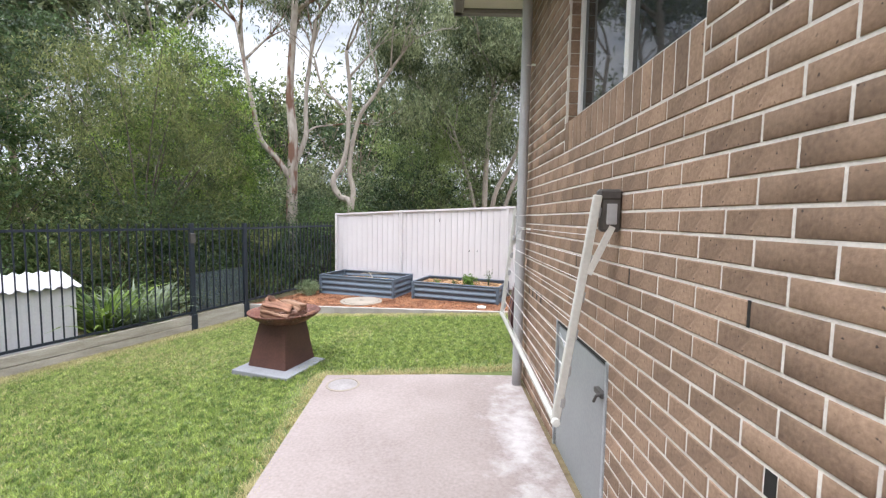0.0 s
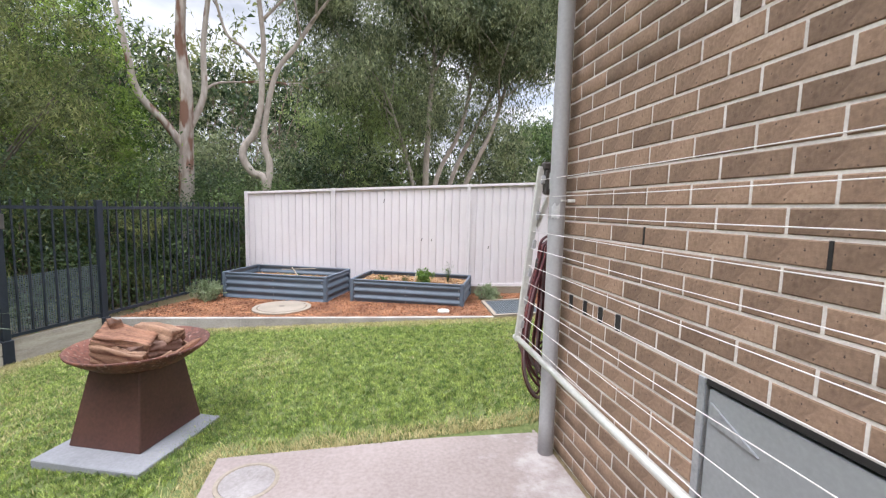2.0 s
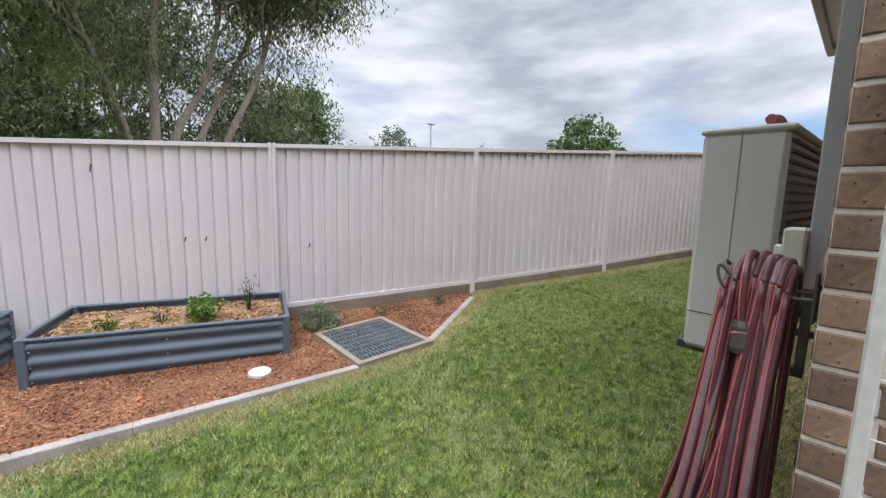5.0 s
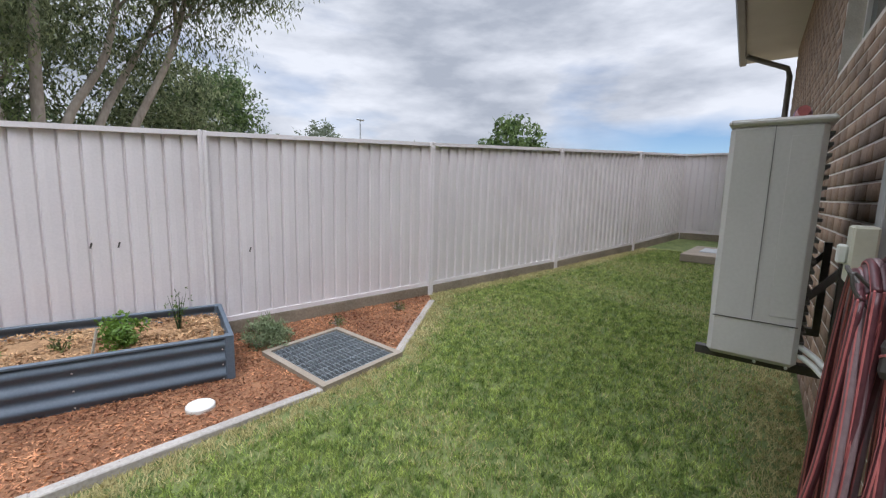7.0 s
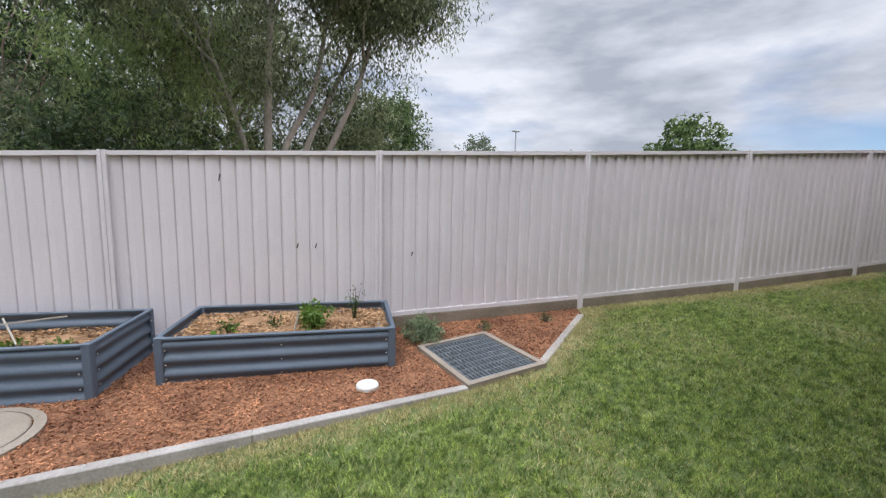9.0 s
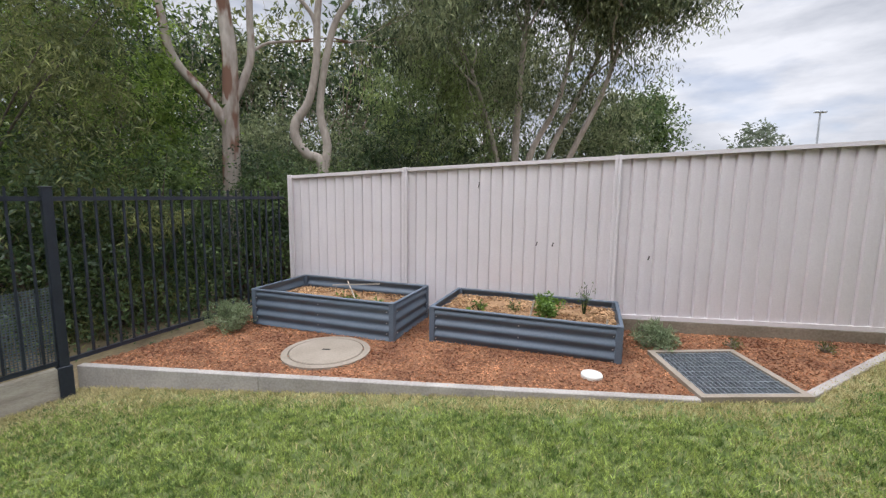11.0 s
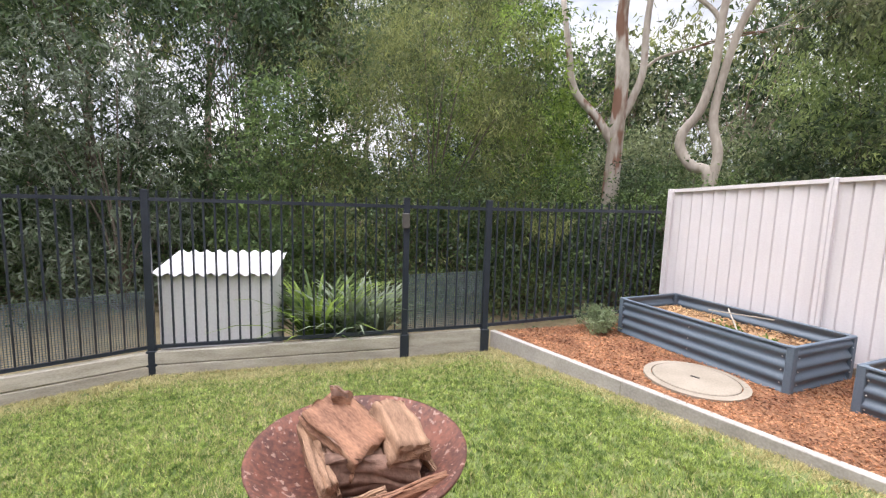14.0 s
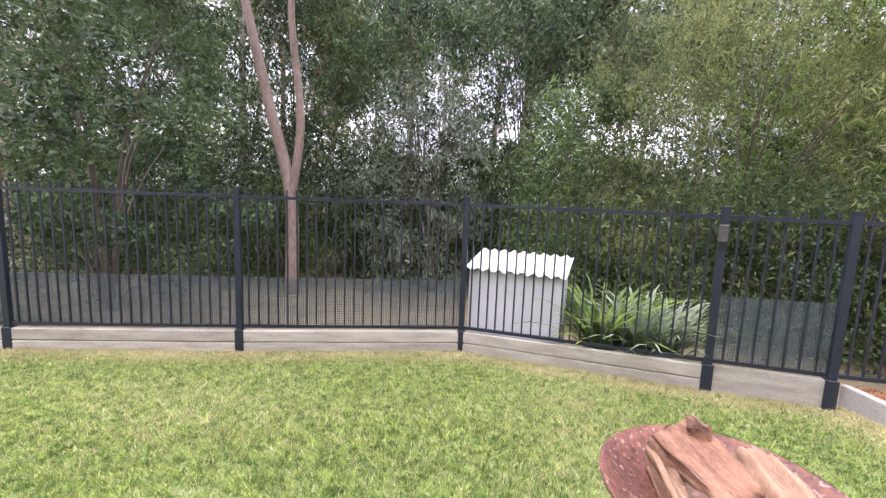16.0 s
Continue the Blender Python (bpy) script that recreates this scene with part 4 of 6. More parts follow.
for xa, xb, za, zb in ((NX + 0.03, NW[0], -0.2, 4.2), (NW[0], NW[1], -0.2, NW[2]), (NW[0], NW[1], NW[3], 4.2), (NW[1], 9.6, -0.2, 4.2)):
    m = Matrix(((1, 0, 0, 0), (0.035, 1, 0, CORNER_Y - 0.035 * WALL_X - 0.0045), (0, 0, 1, 0), (0, 0, 0, 1)))
    box(bm, (xa, -0.2, za), (xb, 0, zb), m)
part("mortar", bm, M_MORTAR, north, "pale recessed mortar")
window2 = thing("window_2", (NW[0], float(north_y(NW[0])) - 0.1, NW[2]), "dark side window with white aluminium frame", "window", kind="structure", rz=2.0)
nwl, nwh = NW[1] - NW[0], NW[3] - NW[2]
for nm, lo, hi in (("jamb", (0, -0.05, 0), (0.05, 0, nwh)), ("jamb", (nwl - 0.05, -0.05, 0), (nwl, 0, nwh)), ("sill", (0.05, -0.05, 0), (nwl - 0.05, 0, 0.05)), ("head", (0.05, -0.05, nwh - 0.05), (nwl - 0.05, 0, nwh))):
    bm = bmesh.new()
    box(bm, lo, hi)
    part(nm, bm, M_FRAME, window2)
bm = bmesh.new()
box(bm, (0.05, -0.03, 0.05), (nwl - 0.05, -0.024, nwh - 0.05))
part("pane", bm, M_GLASS, window2, "dark reflecting glass")
bm = bmesh.new()
box(bm, (9.6, -4, -0.2), (9.65, 4.7, 4.2))
box(bm, (1.3, -4.0, -0.2), (9.6, -3.9, 4.2))
wall_back = tagged(part("wall_back", bm, M_BRICKS), "plain brown brick rear walls of the house", "wall", kind="structure")

# eaves and roof
roof = thing("house_roof", (0, 0, 0), "dark hipped tile roof with cream soffit and brown gutter", "roof", kind="structure")
OX, OY = 0.69, 0.66
cx0, cy0 = WALL_X - OX, CORNER_Y + OY
def eave_y(x):
    return cy0 + 0.045 * (x - WALL_X)
bm = bmesh.new()
corn = [(cx0, -4.2), (10.2, -4.2), (10.2, eave_y(10.2)), (cx0, eave_y(cx0))]
for z in (EAVE, EAVE + 0.03):
    vs = [bm.verts.new((x, y, z)) for x, y in corn]
    bm.faces.new(vs if z > EAVE else vs[::-1])
part("soffit", bm, M_SOFFIT, roof, "cream painted soffit")
def gutter(a, b, out):
    bm = bmesh.new()
    a, b, out = Vector(a), Vector(b), Vector(out)
    prof = [(0.0, 0.0), (0.02, -0.02), (0.1, -0.02), (0.125, 0.02), (0.125, 0.1), (0.11, 0.1), (0.11, 0.03), (0.01, 0.03), (0.0, 0.12)]
    ra = [bm.verts.new(a + out * p + Vector((0, 0, q))) for p, q in prof]
    rb = [bm.verts.new(b + out * p + Vector((0, 0, q))) for p, q in prof]
    for k in range(len(prof)):
        k2 = (k + 1) % len(prof)
        bm.faces.new((ra[k], ra[k2], rb[k2], rb[k]))
    bm.faces.new(ra)
    bm.faces.new(rb[::-1])
    bmesh.ops.recalc_face_normals(bm, faces=bm.faces[:])
    part("gutter", bm, M_GUTTER, roof, "dark brown steel gutter")
gutter((cx0, -4.2, EAVE - 0.02), (cx0, eave_y(cx0) + 0.12, EAVE - 0.02), (-1, 0, 0))
gutter((cx0 - 0.12, eave_y(cx0) + 0.0, EAVE - 0.02), (10.2, eave_y(10.2), EAVE - 0.02), (0, 1, 0))
bm = bmesh.new()
hip = [bm.verts.new(p) for p in ((cx0 - 0.05, -4.2, EAVE + 0.1), (10.2, -4.2, EAVE + 0.1), (10.2, eave_y(10.2), EAVE + 0.1), (cx0 - 0.05, eave_y(cx0) + 0.05, EAVE + 0.1), (5.2, -0.5, EAVE + 1.9), (5.2, 1.0, EAVE + 1.9))]
for q in ((0, 4, 5, 3), (0, 1, 4), (1, 2, 5, 4), (2, 3, 5)):
    bm.faces.new([hip[i] for i in q])
bmesh.ops.recalc_face_normals(bm, faces=bm.faces[:])
part("tiles", bm, M_ROOF, roof, "dark roof tiles")
dp = thing("far_downpipe", (9.5, 4.75, 0.0), "brown downpipe at the far end of the house", "downpipe")
part("pipe", tube(bmesh.new(), [(0, 0.06, 0.3), (0, 0.06, EAVE - 0.5), (0, 0.1, EAVE - 0.35), (0, 0.72, EAVE - 0.05)], 0.045, 10), M_GUTTER, dp, smooth=True)

# downpipe at the corner
pipe = thing("downpipe", (0.918, 4.128, slab_z(0.81) - 0.012), "light grey round downpipe with a torn sticker", "downpipe")
part("pipe", tube(bmesh.new(), smooth_path([(0, 0, 0), (0, 0, 1.2), (0, 0, 2.5), (0, 0, EAVE - 0.4), (-0.05, 0.02, EAVE - 0.25), (-0.3, 0.04, EAVE - 0.1), (-0.36, 0.04, EAVE - 0.02)], 4), 0.047, 20), M_PIPE, pipe, smooth=True)
for z in (1.56, 3.1):
    bm = bmesh.new()
    box(bm, (0.04, -0.06, z - 0.009), (0.102, -0.042, z + 0.009), None, 0.003)
    tube(bm, [(0.049 * math.cos(a), 0.049 * math.sin(a), z) for a in [radians(d) for d in range(-90, 100, 30)]], 0.006, 6)
    part("clip", bm, M_WHITEPL, pipe, "white plastic pipe clip")
bm = bmesh.new()
ang = [radians(205 + 12 * k) for k in range(6)]
lo = [bm.verts.new((0.0482 * math.cos(a), 0.0482 * math.sin(a), 1.455 + 0.006 * (k % 2))) for k, a in enumerate(ang)]
hi = [bm.verts.new((0.0482 * math.cos(a), 0.0482 * math.sin(a), 1.525 + 0.012 * (k % 3))) for k, a in enumerate(ang)]
for k in range(5):
    bm.faces.new((lo[k], lo[k + 1], hi[k + 1], hi[k]))
part("sticker", bm, M_POST_CARD, pipe, "torn silver sticker remnant")

# ---------------------------------------------------------------- fold-down clothesline
line = thing("clothesline", (0, 0, 0), "folded wall-mounted clothesline with aluminium arms and white cords", "clothesline")
ZT, ZLB = 1.835, 0.70
NEAR, FAR = (2.085, 2.05, 0.885, 0.706), (4.33, 4.338, 0.905, 0.785)      # y at the top, y below, x at the top, x below
for (yt, yb, xt, xl), s in ((NEAR, 1), (FAR, -1)):
    bm = bmesh.new()
    box(bm, (xt - 0.002, -0.018, -0.055), (0.999, 0.028, 0.0), pose(0, yt, ZT), 0.012)
    box(bm, (xt + 0.012, -0.016, -0.205), (0.999, 0.026, -0.04), pose(0, yt, ZT), 0.012)
    part("bracket", bm, M_DARKPLASTIC, line, "dark plastic hinge bracket")
    bm = bmesh.new()
    box(bm, (xt + 0.04, -0.02, -0.17), (0.975, -0.013, -0.07), pose(0, yt, ZT), 0.003)
    part("bracket_cheek", bm, M_PIPE, line, "grey metal cheek")
    bm = bmesh.new()
    bar(bm, (xt - 0.004, yt - 0.01 * s, ZT - 0.03), (xl, yb, ZLB - 0.02), 0.026, 0.04, (1, 0, 0.2))
    bmesh.ops.bevel(bm, geom=bm.edges[:], offset=0.004, segments=1, affect="EDGES")
    part("arm", bm, M_ALU, line)
    bm = bmesh.new()
    bar(bm, (xt + 0.07, yt - 0.012 * s, ZT - 0.18), (lerp(xt, xl, 0.36) + 0.024, lerp(yt, yb, 0.36) - 0.012 * s, lerp(ZT, ZLB, 0.36)), 0.018, 0.03, (1, 0, 0.2))
    part("strut", bm, M_ALU, line, "short folding strut")
    for f in (0.1, 0.3, 0.46, 0.62, 0.78, 0.92):
        bm = bmesh.new()
        box(bm, (-0.016, -0.014, -0.028), (0.012, 0.014, 0.028), pose(lerp(xt, xl, f) + 0.02, lerp(yt, yb, f), lerp(ZT, ZLB, f), 0, 8, 0), 0.006)
        part("cord_cleat", bm, M_PIPE, line, "grey plastic cord cleat")
    part("end_plug", lathe(bmesh.new(), [(0.02, -0.012), (0.022, 0.0), (0.02, 0.012), (0, 0.014)], 12), M_WHITEPL, line, "white plastic end plug").matrix_local = pose(xl, yb - 0.02 * s, ZLB, 90 * s, 0, 0)
part("front_bar", tube(bmesh.new(), [(NEAR[3], NEAR[1] - 0.02, ZLB), (FAR[3], FAR[1] + 0.02, ZLB)], 0.018, 12), M_ALU, line, smooth=True)
for k in range(10):
    f = 0.1 + 0.86 * k / 9
    z = lerp(ZT, ZLB, f)
    xn, xf, yn, yf = lerp(NEAR[2], NEAR[3], f), lerp(FAR[2], FAR[3], f), lerp(NEAR[0], NEAR[1], f), lerp(FAR[0], FAR[1], f)
    part("cord", tube(bmesh.new(), [(xn, yn, z), ((xn + xf) / 2, (yn + yf) / 2, z - 0.006), (xf, yf, z)], 0.0018, 6), M_WIRE, line, "taut white cord")

# ---------------------------------------------------------------- garden hose on its hanger
HZ = 1.27
hanger = thing("hose_hanger", (1.08, CORNER_Y, HZ), "black steel hose hanger on the wall", "hose hanger")
bm = bmesh.new()
box(bm, (-0.08, 0.004, -0.06), (0.08, 0.012, 0.06), None, 0.003)
for x in (-0.05, 0.05):
    tube(bm, smooth_path([(x, 0.01, -0.01), (x, 0.15, -0.01), (x * 0.9, 0.18, 0.015), (x * 0.4, 0.2, 0.045), (0, 0.205, 0.055)]), 0.0045, 8)
tube(bm, smooth_path([(-0.05, 0.13, -0.02), (-0.06, 0.17, 0.02), (-0.07, 0.2, 0.05), (-0.075, 0.195, 0.01), (-0.07, 0.15, -0.05)]), 0.004, 8)
part("bracket", bm, M_DARKPLASTIC, hanger)
hose = thing("garden_hose", (1.09, CORNER_Y + 0.052, HZ), "coiled maroon garden hose with pale red stripes hung on the wall", "garden hose")
hr = random.Random(11)
for k in range(18):
    f = ((k * 7) % 18) / 17                      # how far out on the hanger the loop lies
    g = min(1.0, max(0.0, f + hr.uniform(-0.22, 0.22)))
    w0 = hr.uniform(0.06, 0.10)
    wl_, wr_ = hr.uniform(0.10, 0.24), hr.uniform(0.05, 0.12)
    dt, dm, db = 0.008 + 0.125 * f, 0.015 + 0.15 * (f + g) / 2, 0.02 + 0.2 * g
    crest = 0.02 + 0.05 * math.sin(math.pi * (0.15 + 0.75 * f)) + hr.uniform(0, 0.012)
    bot = -hr.uniform(0.82, 1.1)
    pts = [(-w0, dt, crest - 0.05), (0, dt, crest), (w0, dt, crest - 0.05), (wr_, lerp(dt, dm, 0.5), -0.3), (wr_ * 0.95, lerp(dm, db, 0.3) * 0.9, -0.68), (-wl_ * 0.3, db * 0.95, bot),
           (-wl_ * 0.9, db, bot * 0.8), (-wl_ * 0.8, dm, -0.4), (-w0, dt, crest - 0.05)]
    path = smooth_path(pts, 7)
    coil = part("coil", tube(bmesh.new(), path, 0.009, 8), M_HOSEGREY if k % 3 == 1 else M_HOSE, hose, smooth=True)
    for sx, sy in ((-0.0068, 0.004), (0.002, 0.0078)):
        part("stripe", tube(bmesh.new(), [p + Vector((sx, sy, 0.0)) for p in path], 0.0024, 5), M_HOSESTRIPE, coil, "pale red stripe")
for bow in (0.1, 0.16):                          # slack loops that hang below the bundle
    path = smooth_path([(0.06, 0.03, -0.5), (0.0, 0.06 + bow, -0.72), (-0.12, 0.1 + bow, -0.86), (-0.05, 0.12, -0.98), (0.05, 0.05, -0.9)], 7)
    part("slack_loop", tube(bmesh.new(), path, 0.009, 8), M_HOSE, hose, smooth=True)
end = smooth_path([(0.03, 0.085, 0.06), (-0.04, 0.09, 0.085), (-0.1, 0.088, 0.05), (-0.12, 0.084, -0.03), (-0.124, 0.08, -0.08)], 6)
loose = part("loose_end", tube(bmesh.new(), end, 0.009, 8), M_HOSE, hose, smooth=True)
part("stripe", tube(bmesh.new(), [p + Vector((-0.006, 0.004, 0.003)) for p in end], 0.0024, 5), M_HOSESTRIPE, loose, "pale red stripe")
conn = part("connector", tube(bmesh.new(), [(-0.124, 0.08, -0.075), (-0.125, 0.08, -0.09), (-0.126, 0.079, -0.105), (-0.128, 0.078, -0.14), (-0.129, 0.078, -0.155)], [0.013, 0.018, 0.0165, 0.02, 0.015], 14), M_DARKPLASTIC, hose, "black click-on hose connector")
part("connector_ring", tube(bmesh.new(), [(-0.1245, 0.08, -0.106), (-0.1265, 0.079, -0.11)], [0.0192, 0.0192], 14), M_HOSESTRIPE, conn, "pink connector ring")

# duct, box and conduit past the corner
duct = thing("conduit_duct", (1.6, float(north_y(1.6)), 0.9), "taupe painted wall duct for the air-conditioner pipes", "duct")
bm = bmesh.new()
box(bm, (-0.05, 0.004, 0.3), (0.05, 0.075, 2.95), None, 0.004)
part("cover", bm, M_PIPE, duct)
sw = thing("isolator_switch", (1.56, float(north_y(1.56)) + 0.077, 1.3), "cream plastic isolator switch box on the wall", "switch box")
bm = bmesh.new()
box(bm, (-0.055, 0.0, -0.08), (0.055, 0.06, 0.1), None, 0.006)
part("box", bm, M_CREAMPL, sw)
bm = bmesh.new()
box(bm, (-0.02, 0.06, -0.02), (0.02, 0.085, 0.04), None, 0.005)
part("knob", bm, M_WHITEPL, sw)

# ---------------------------------------------------------------- air conditioner
AX, AY0, AY1, AZ0, AZ1 = 1.83, 4.63, 4.95, 0.815, 1.785
ac = thing("air_conditioner", (AX, AY0, AZ0), "tall beige outdoor air-conditioner unit on a wall bracket", "air conditioner")
ah, ad = AZ1 - AZ0, AY1 - AY0
bm = bmesh.new()
box(bm, (0, 0.02, 0.0), (0.92, ad, ah - 0.02), None, 0.018)
part("body", bm, M_AC, ac)
bm = bmesh.new()
box(bm, (-0.008, 0.0, ah - 0.028), (0.93, ad + 0.008, ah), None, 0.01)
part("top_lid", bm, M_AC, ac)
bm = bmesh.new()
box(bm, (-0.003, 0.175, 0.17), (0.001, 0.1765, ah - 0.03))
part("panel_seam", bm, M_DARKPLASTIC, ac, "dark panel seam")
bm = bmesh.new()
box(bm, (-0.003, 0.03, 0.167), (0.001, ad - 0.01, 0.170))
part("panel_seam", bm, M_DARKPLASTIC, ac, "dark panel seam")
for z in (0.2, 0.04):
    for y in (0.05, 0.15):
        part("screw", lathe(bmesh.new(), [(0.006, -0.004), (0.006, 0.003), (0, 0.004)], 10), M_BOLT, ac).matrix_local = pose(-0.001, y, z - 0.04, 0, -90, 0)
bm = bmesh.new()
box(bm, (-0.002, 0.04, 0.2), (0.0005, 0.125, ah - 0.07), None, 0.001)
part("side_panel", bm, M_AC, ac)
for zc in (0.28, 0.7):
    bm = bmesh.new()
    for k in range(1, 9):
        r = 0.025 * k + 0.01
        ringp = [(0.5 + r * math.cos(a), ad + 0.025, zc + r * math.sin(a)) for a in [2 * math.pi * j / 28 for j in range(29)]]
        tube(bm, ringp, 0.003, 5, False)
    for j in range(8):
        a = 2 * math.pi * j / 8
        bar(bm, (0.5, ad + 0.02, zc), (0.5 + 0.22 * math.cos(a), ad + 0.02, zc + 0.22 * math.sin(a)), 0.006, 0.006, (0, 1, 0))
    part("fan_guard", bm, M_AC, ac, "round wire fan guard")
for k in range(22):
    bm = bmesh.new()
    z = 0.06 + 0.04 * k
    box(bm, (0.02, 0.005, z), (0.9, 0.02, z + 0.012))
    part("coil_fin", bm, M_DARKPLASTIC, ac, "dark coil fin at the back")
for x in (0.12, 0.8):
    bm = bmesh.new()
    box(bm, (x - 0.02, -0.1, -0.045), (x + 0.02, ad + 0.05, -0.008))
    box(bm, (x - 0.02, -0.1, -0.045), (x + 0.02, -0.07, 0.45))
    bar(bm, (x, -0.085, 0.4), (x, ad * 0.7, -0.02), 0.02, 0.025)
    part("wall_bracket", bm, M_DARKPLASTIC, ac, "black steel wall bracket")
for x in (0.12, 0.8):
    for y in (0.06, ad - 0.03):
        part("foot", lathe(bmesh.new(), [(0.02, -0.008), (0.02, 0.002), (0, 0.002)], 12), M_DARKPLASTIC, ac).matrix_local = pose(x, y, 0)
for off in (0.0, 0.035):
    part("lagged_pipe", tube(bmesh.new(), smooth_path([(0.05, 0.03, 0.06 + off), (0.0, -0.03, 0.03 + off), (-0.08, -0.06, 0.02 + off), (-0.2, -0.075, 0.08 + off)]), 0.012, 8), M_WHITEPL, ac, "white lagged pipe", smooth=True)
noz = thing("hose_nozzle", (AX + 0.15, AY0 + 0.1, AZ1 + 0.028), "purple and pink plastic hose fitting lying on the unit", "hose nozzle")
part("barrel", tube(bmesh.new(), [(-0.09, 0, 0), (-0.03, 0, 0), (0.0, 0, 0.0)], [0.02, 0.024, 0.027], 12), M_HOSESTRIPE, noz, "dull pink barrel")
part("head", tube(bmesh.new(), [(0.0, 0, 0.002), (0.03, 0, 0.002), (0.08, 0, 0.002)], [0.028, 0.03, 0.026], 12), M_PURPLE, noz)

# the house stands a little askew to the yard, and its west wall is not quite square to the north one
HOUSE = pose(0.029, -0.102, 0.009, 0, 0, 1.663)
WEST = HOUSE @ pose(1.0092, 3.2, 0, 0, 0, 1.994) @ pose(-1.0, -3.2, 0)
for ob in (house_wall, window, hatch, pipe, line):
    ob.matrix_world = WEST @ ob.matrix_world
for ob in (north, window2, wall_back, roof, dp, hanger, hose, duct, sw, ac, noz):
    ob.matrix_world = HOUSE @ ob.matrix_world

pad = thing("concrete_pad", (8.2, 5.6, float(ground_z(8.2))), "low concrete pad beside the far end of the house", "concrete pad")
bm = bmesh.new()
box(bm, (-0.75, -0.55, -0.02), (0.8, 0.45, 0.11), None, 0.01)
part("slab", bm, M_CONC2, pad)
bm = bmesh.new()
box(bm, (-0.25, -0.3, 0.108), (0.35, 0.25, 0.125), None, 0.005)
part("cover", bm, M_GALV, pad, "grey metal cover")

# ---------------------------------------------------------------- raised garden beds
def raised_bed(fr, ang, top_z, label, fill, seed):
    """A corrugated steel bed; its front right corner stands at fr."""
    L, W, H = 1.77, 0.92, 0.40
    bed = thing("raised_garden_bed", (fr[0], fr[1], top_z - H), label, "garden bed", "raised garden beds", rz=ang)
    c = 0.045

    def side(a, b, nm):
        a, b = Vector(a), Vector(b)
        d = (b - a).normalized()
        out = Vector((d.y, -d.x, 0))
        bm = bmesh.new()
        prof = []
        for k in range(0, 37):
            z = H * k / 36
            prof.append((0.0135 * math.cos(2 * math.pi * z / (H / 3.5)), z))
        for inner in (0, -0.006):
            va = [bm.verts.new(a + out * (o + inner) + Vector((0, 0, z))) for o, z in prof]
            vb = [bm.verts.new(b + out * (o + inner) + Vector((0, 0, z))) for o, z in prof]
            for k in range(36):
                bm.faces.new((va[k], vb[k], vb[k + 1], va[k + 1]))
        part(nm, bm, M_BED, bed, smooth=True)
        bm = bmesh.new()
        bar(bm, a + Vector((0, 0, H)), b + Vector((0, 0, H)), 0.034, 0.022)
        bmesh.ops.bevel(bm, geom=bm.edges[:], offset=0.005, segments=1, affect="EDGES")
        part("rim", bm, M_BED, bed)
        return out

    sides = (((-L, 0, 0), (0, 0, 0)), ((0, 0, 0), (0, W, 0)), ((0, W, 0), (-L, W, 0)), ((-L, W, 0), (-L, 0, 0)))
    for i, (a, b) in enumerate(sides):
        out = side(a, b, "side_panel")
        a, b = Vector(a), Vector(b)
        fr_ = (0.035, 0.5, 0.965) if i % 2 == 0 else (0.06, 0.94)
        for f in fr_:
            for z in (0.09, 0.2, 0.315):
                bo = part("bolt", lathe(bmesh.new(), [(0.006, 0), (0.005, 0.003), (0, 0.004)], 8), M_BOLT, bed)
                q = a.lerp(b, f) + out * 0.02 + Vector((0, 0, z))
                bo.matrix_local = Matrix.Translation(q) @ out.to_track_quat("Z", "Y").to_matrix().to_4x4()
    for x, y in ((0, 0), (-L, 0), (0, W), (-L, W)):
        bm = bmesh.new()
        sx, sy = (1 if x == 0 else -1), (1 if y else -1)
        box(bm, (min(x - sx * c, x + sx * 0.017), min(y - sy * c, y + sy * 0.017), 0), (max(x - sx * c, x + sx * 0.017), max(y - sy * c, y + sy * 0.017), H + 0.013), None, 0.008)
        part("corner_post", bm, M_BED, bed)
    bm = bmesh.new()
    fz = H - fill
    nx, ny = 26, 14
    r = random.Random(seed)
    gvv = {}
    for i in range(nx + 1):
        for j in range(ny + 1):
            x, y = -L + 0.02 + (L - 0.04) * i / nx, 0.02 + (W - 0.04) * j / ny
            edge = min(i, nx - i, j * 1.5, (ny - j) * 1.5)
            gvv[i, j] = bm.verts.new((x, y, fz + 0.035 * min(1, edge / 5) + 0.02 * noise.noise((x * 4 + seed, y * 4, 0))))
    for i in range(nx):
        for j in range(ny):
            bm.faces.new((gvv[i, j], gvv[i + 1, j], gvv[i + 1, j + 1], gvv[i, j + 1]))
    part("soil", bm, M_STRAW, bed, "straw-coloured mulch filling", smooth=True)
    poly = [(-L + 0.03, 0.03), (-0.03, 0.03), (-0.03, W - 0.03), (-L + 0.03, W - 0.03)]
    tagged(scatter_chips("straw", poly, 5200, lambda x, y: 0 * x + fz + 0.03 + 0.01 * np.sin(9 * x) * np.sin(8 * y), M_STRAWCHIP, "", 0.045, seed, bed), kind="stuff")
    return bed


BED1 = raised_bed((-1.184, 8.19), -16.6, 0.432, "slate-blue corrugated steel raised bed, half filled with straw mulch", 0.17, 3)
BED2 = raised_bed((0.889, 7.715), -17.0, 0.402, "slate-blue corrugated steel raised bed planted with herbs", 0.09, 8)


def bed_place(bed, x, y, z):
    return bed.matrix_world @ Vector((x, y, z))


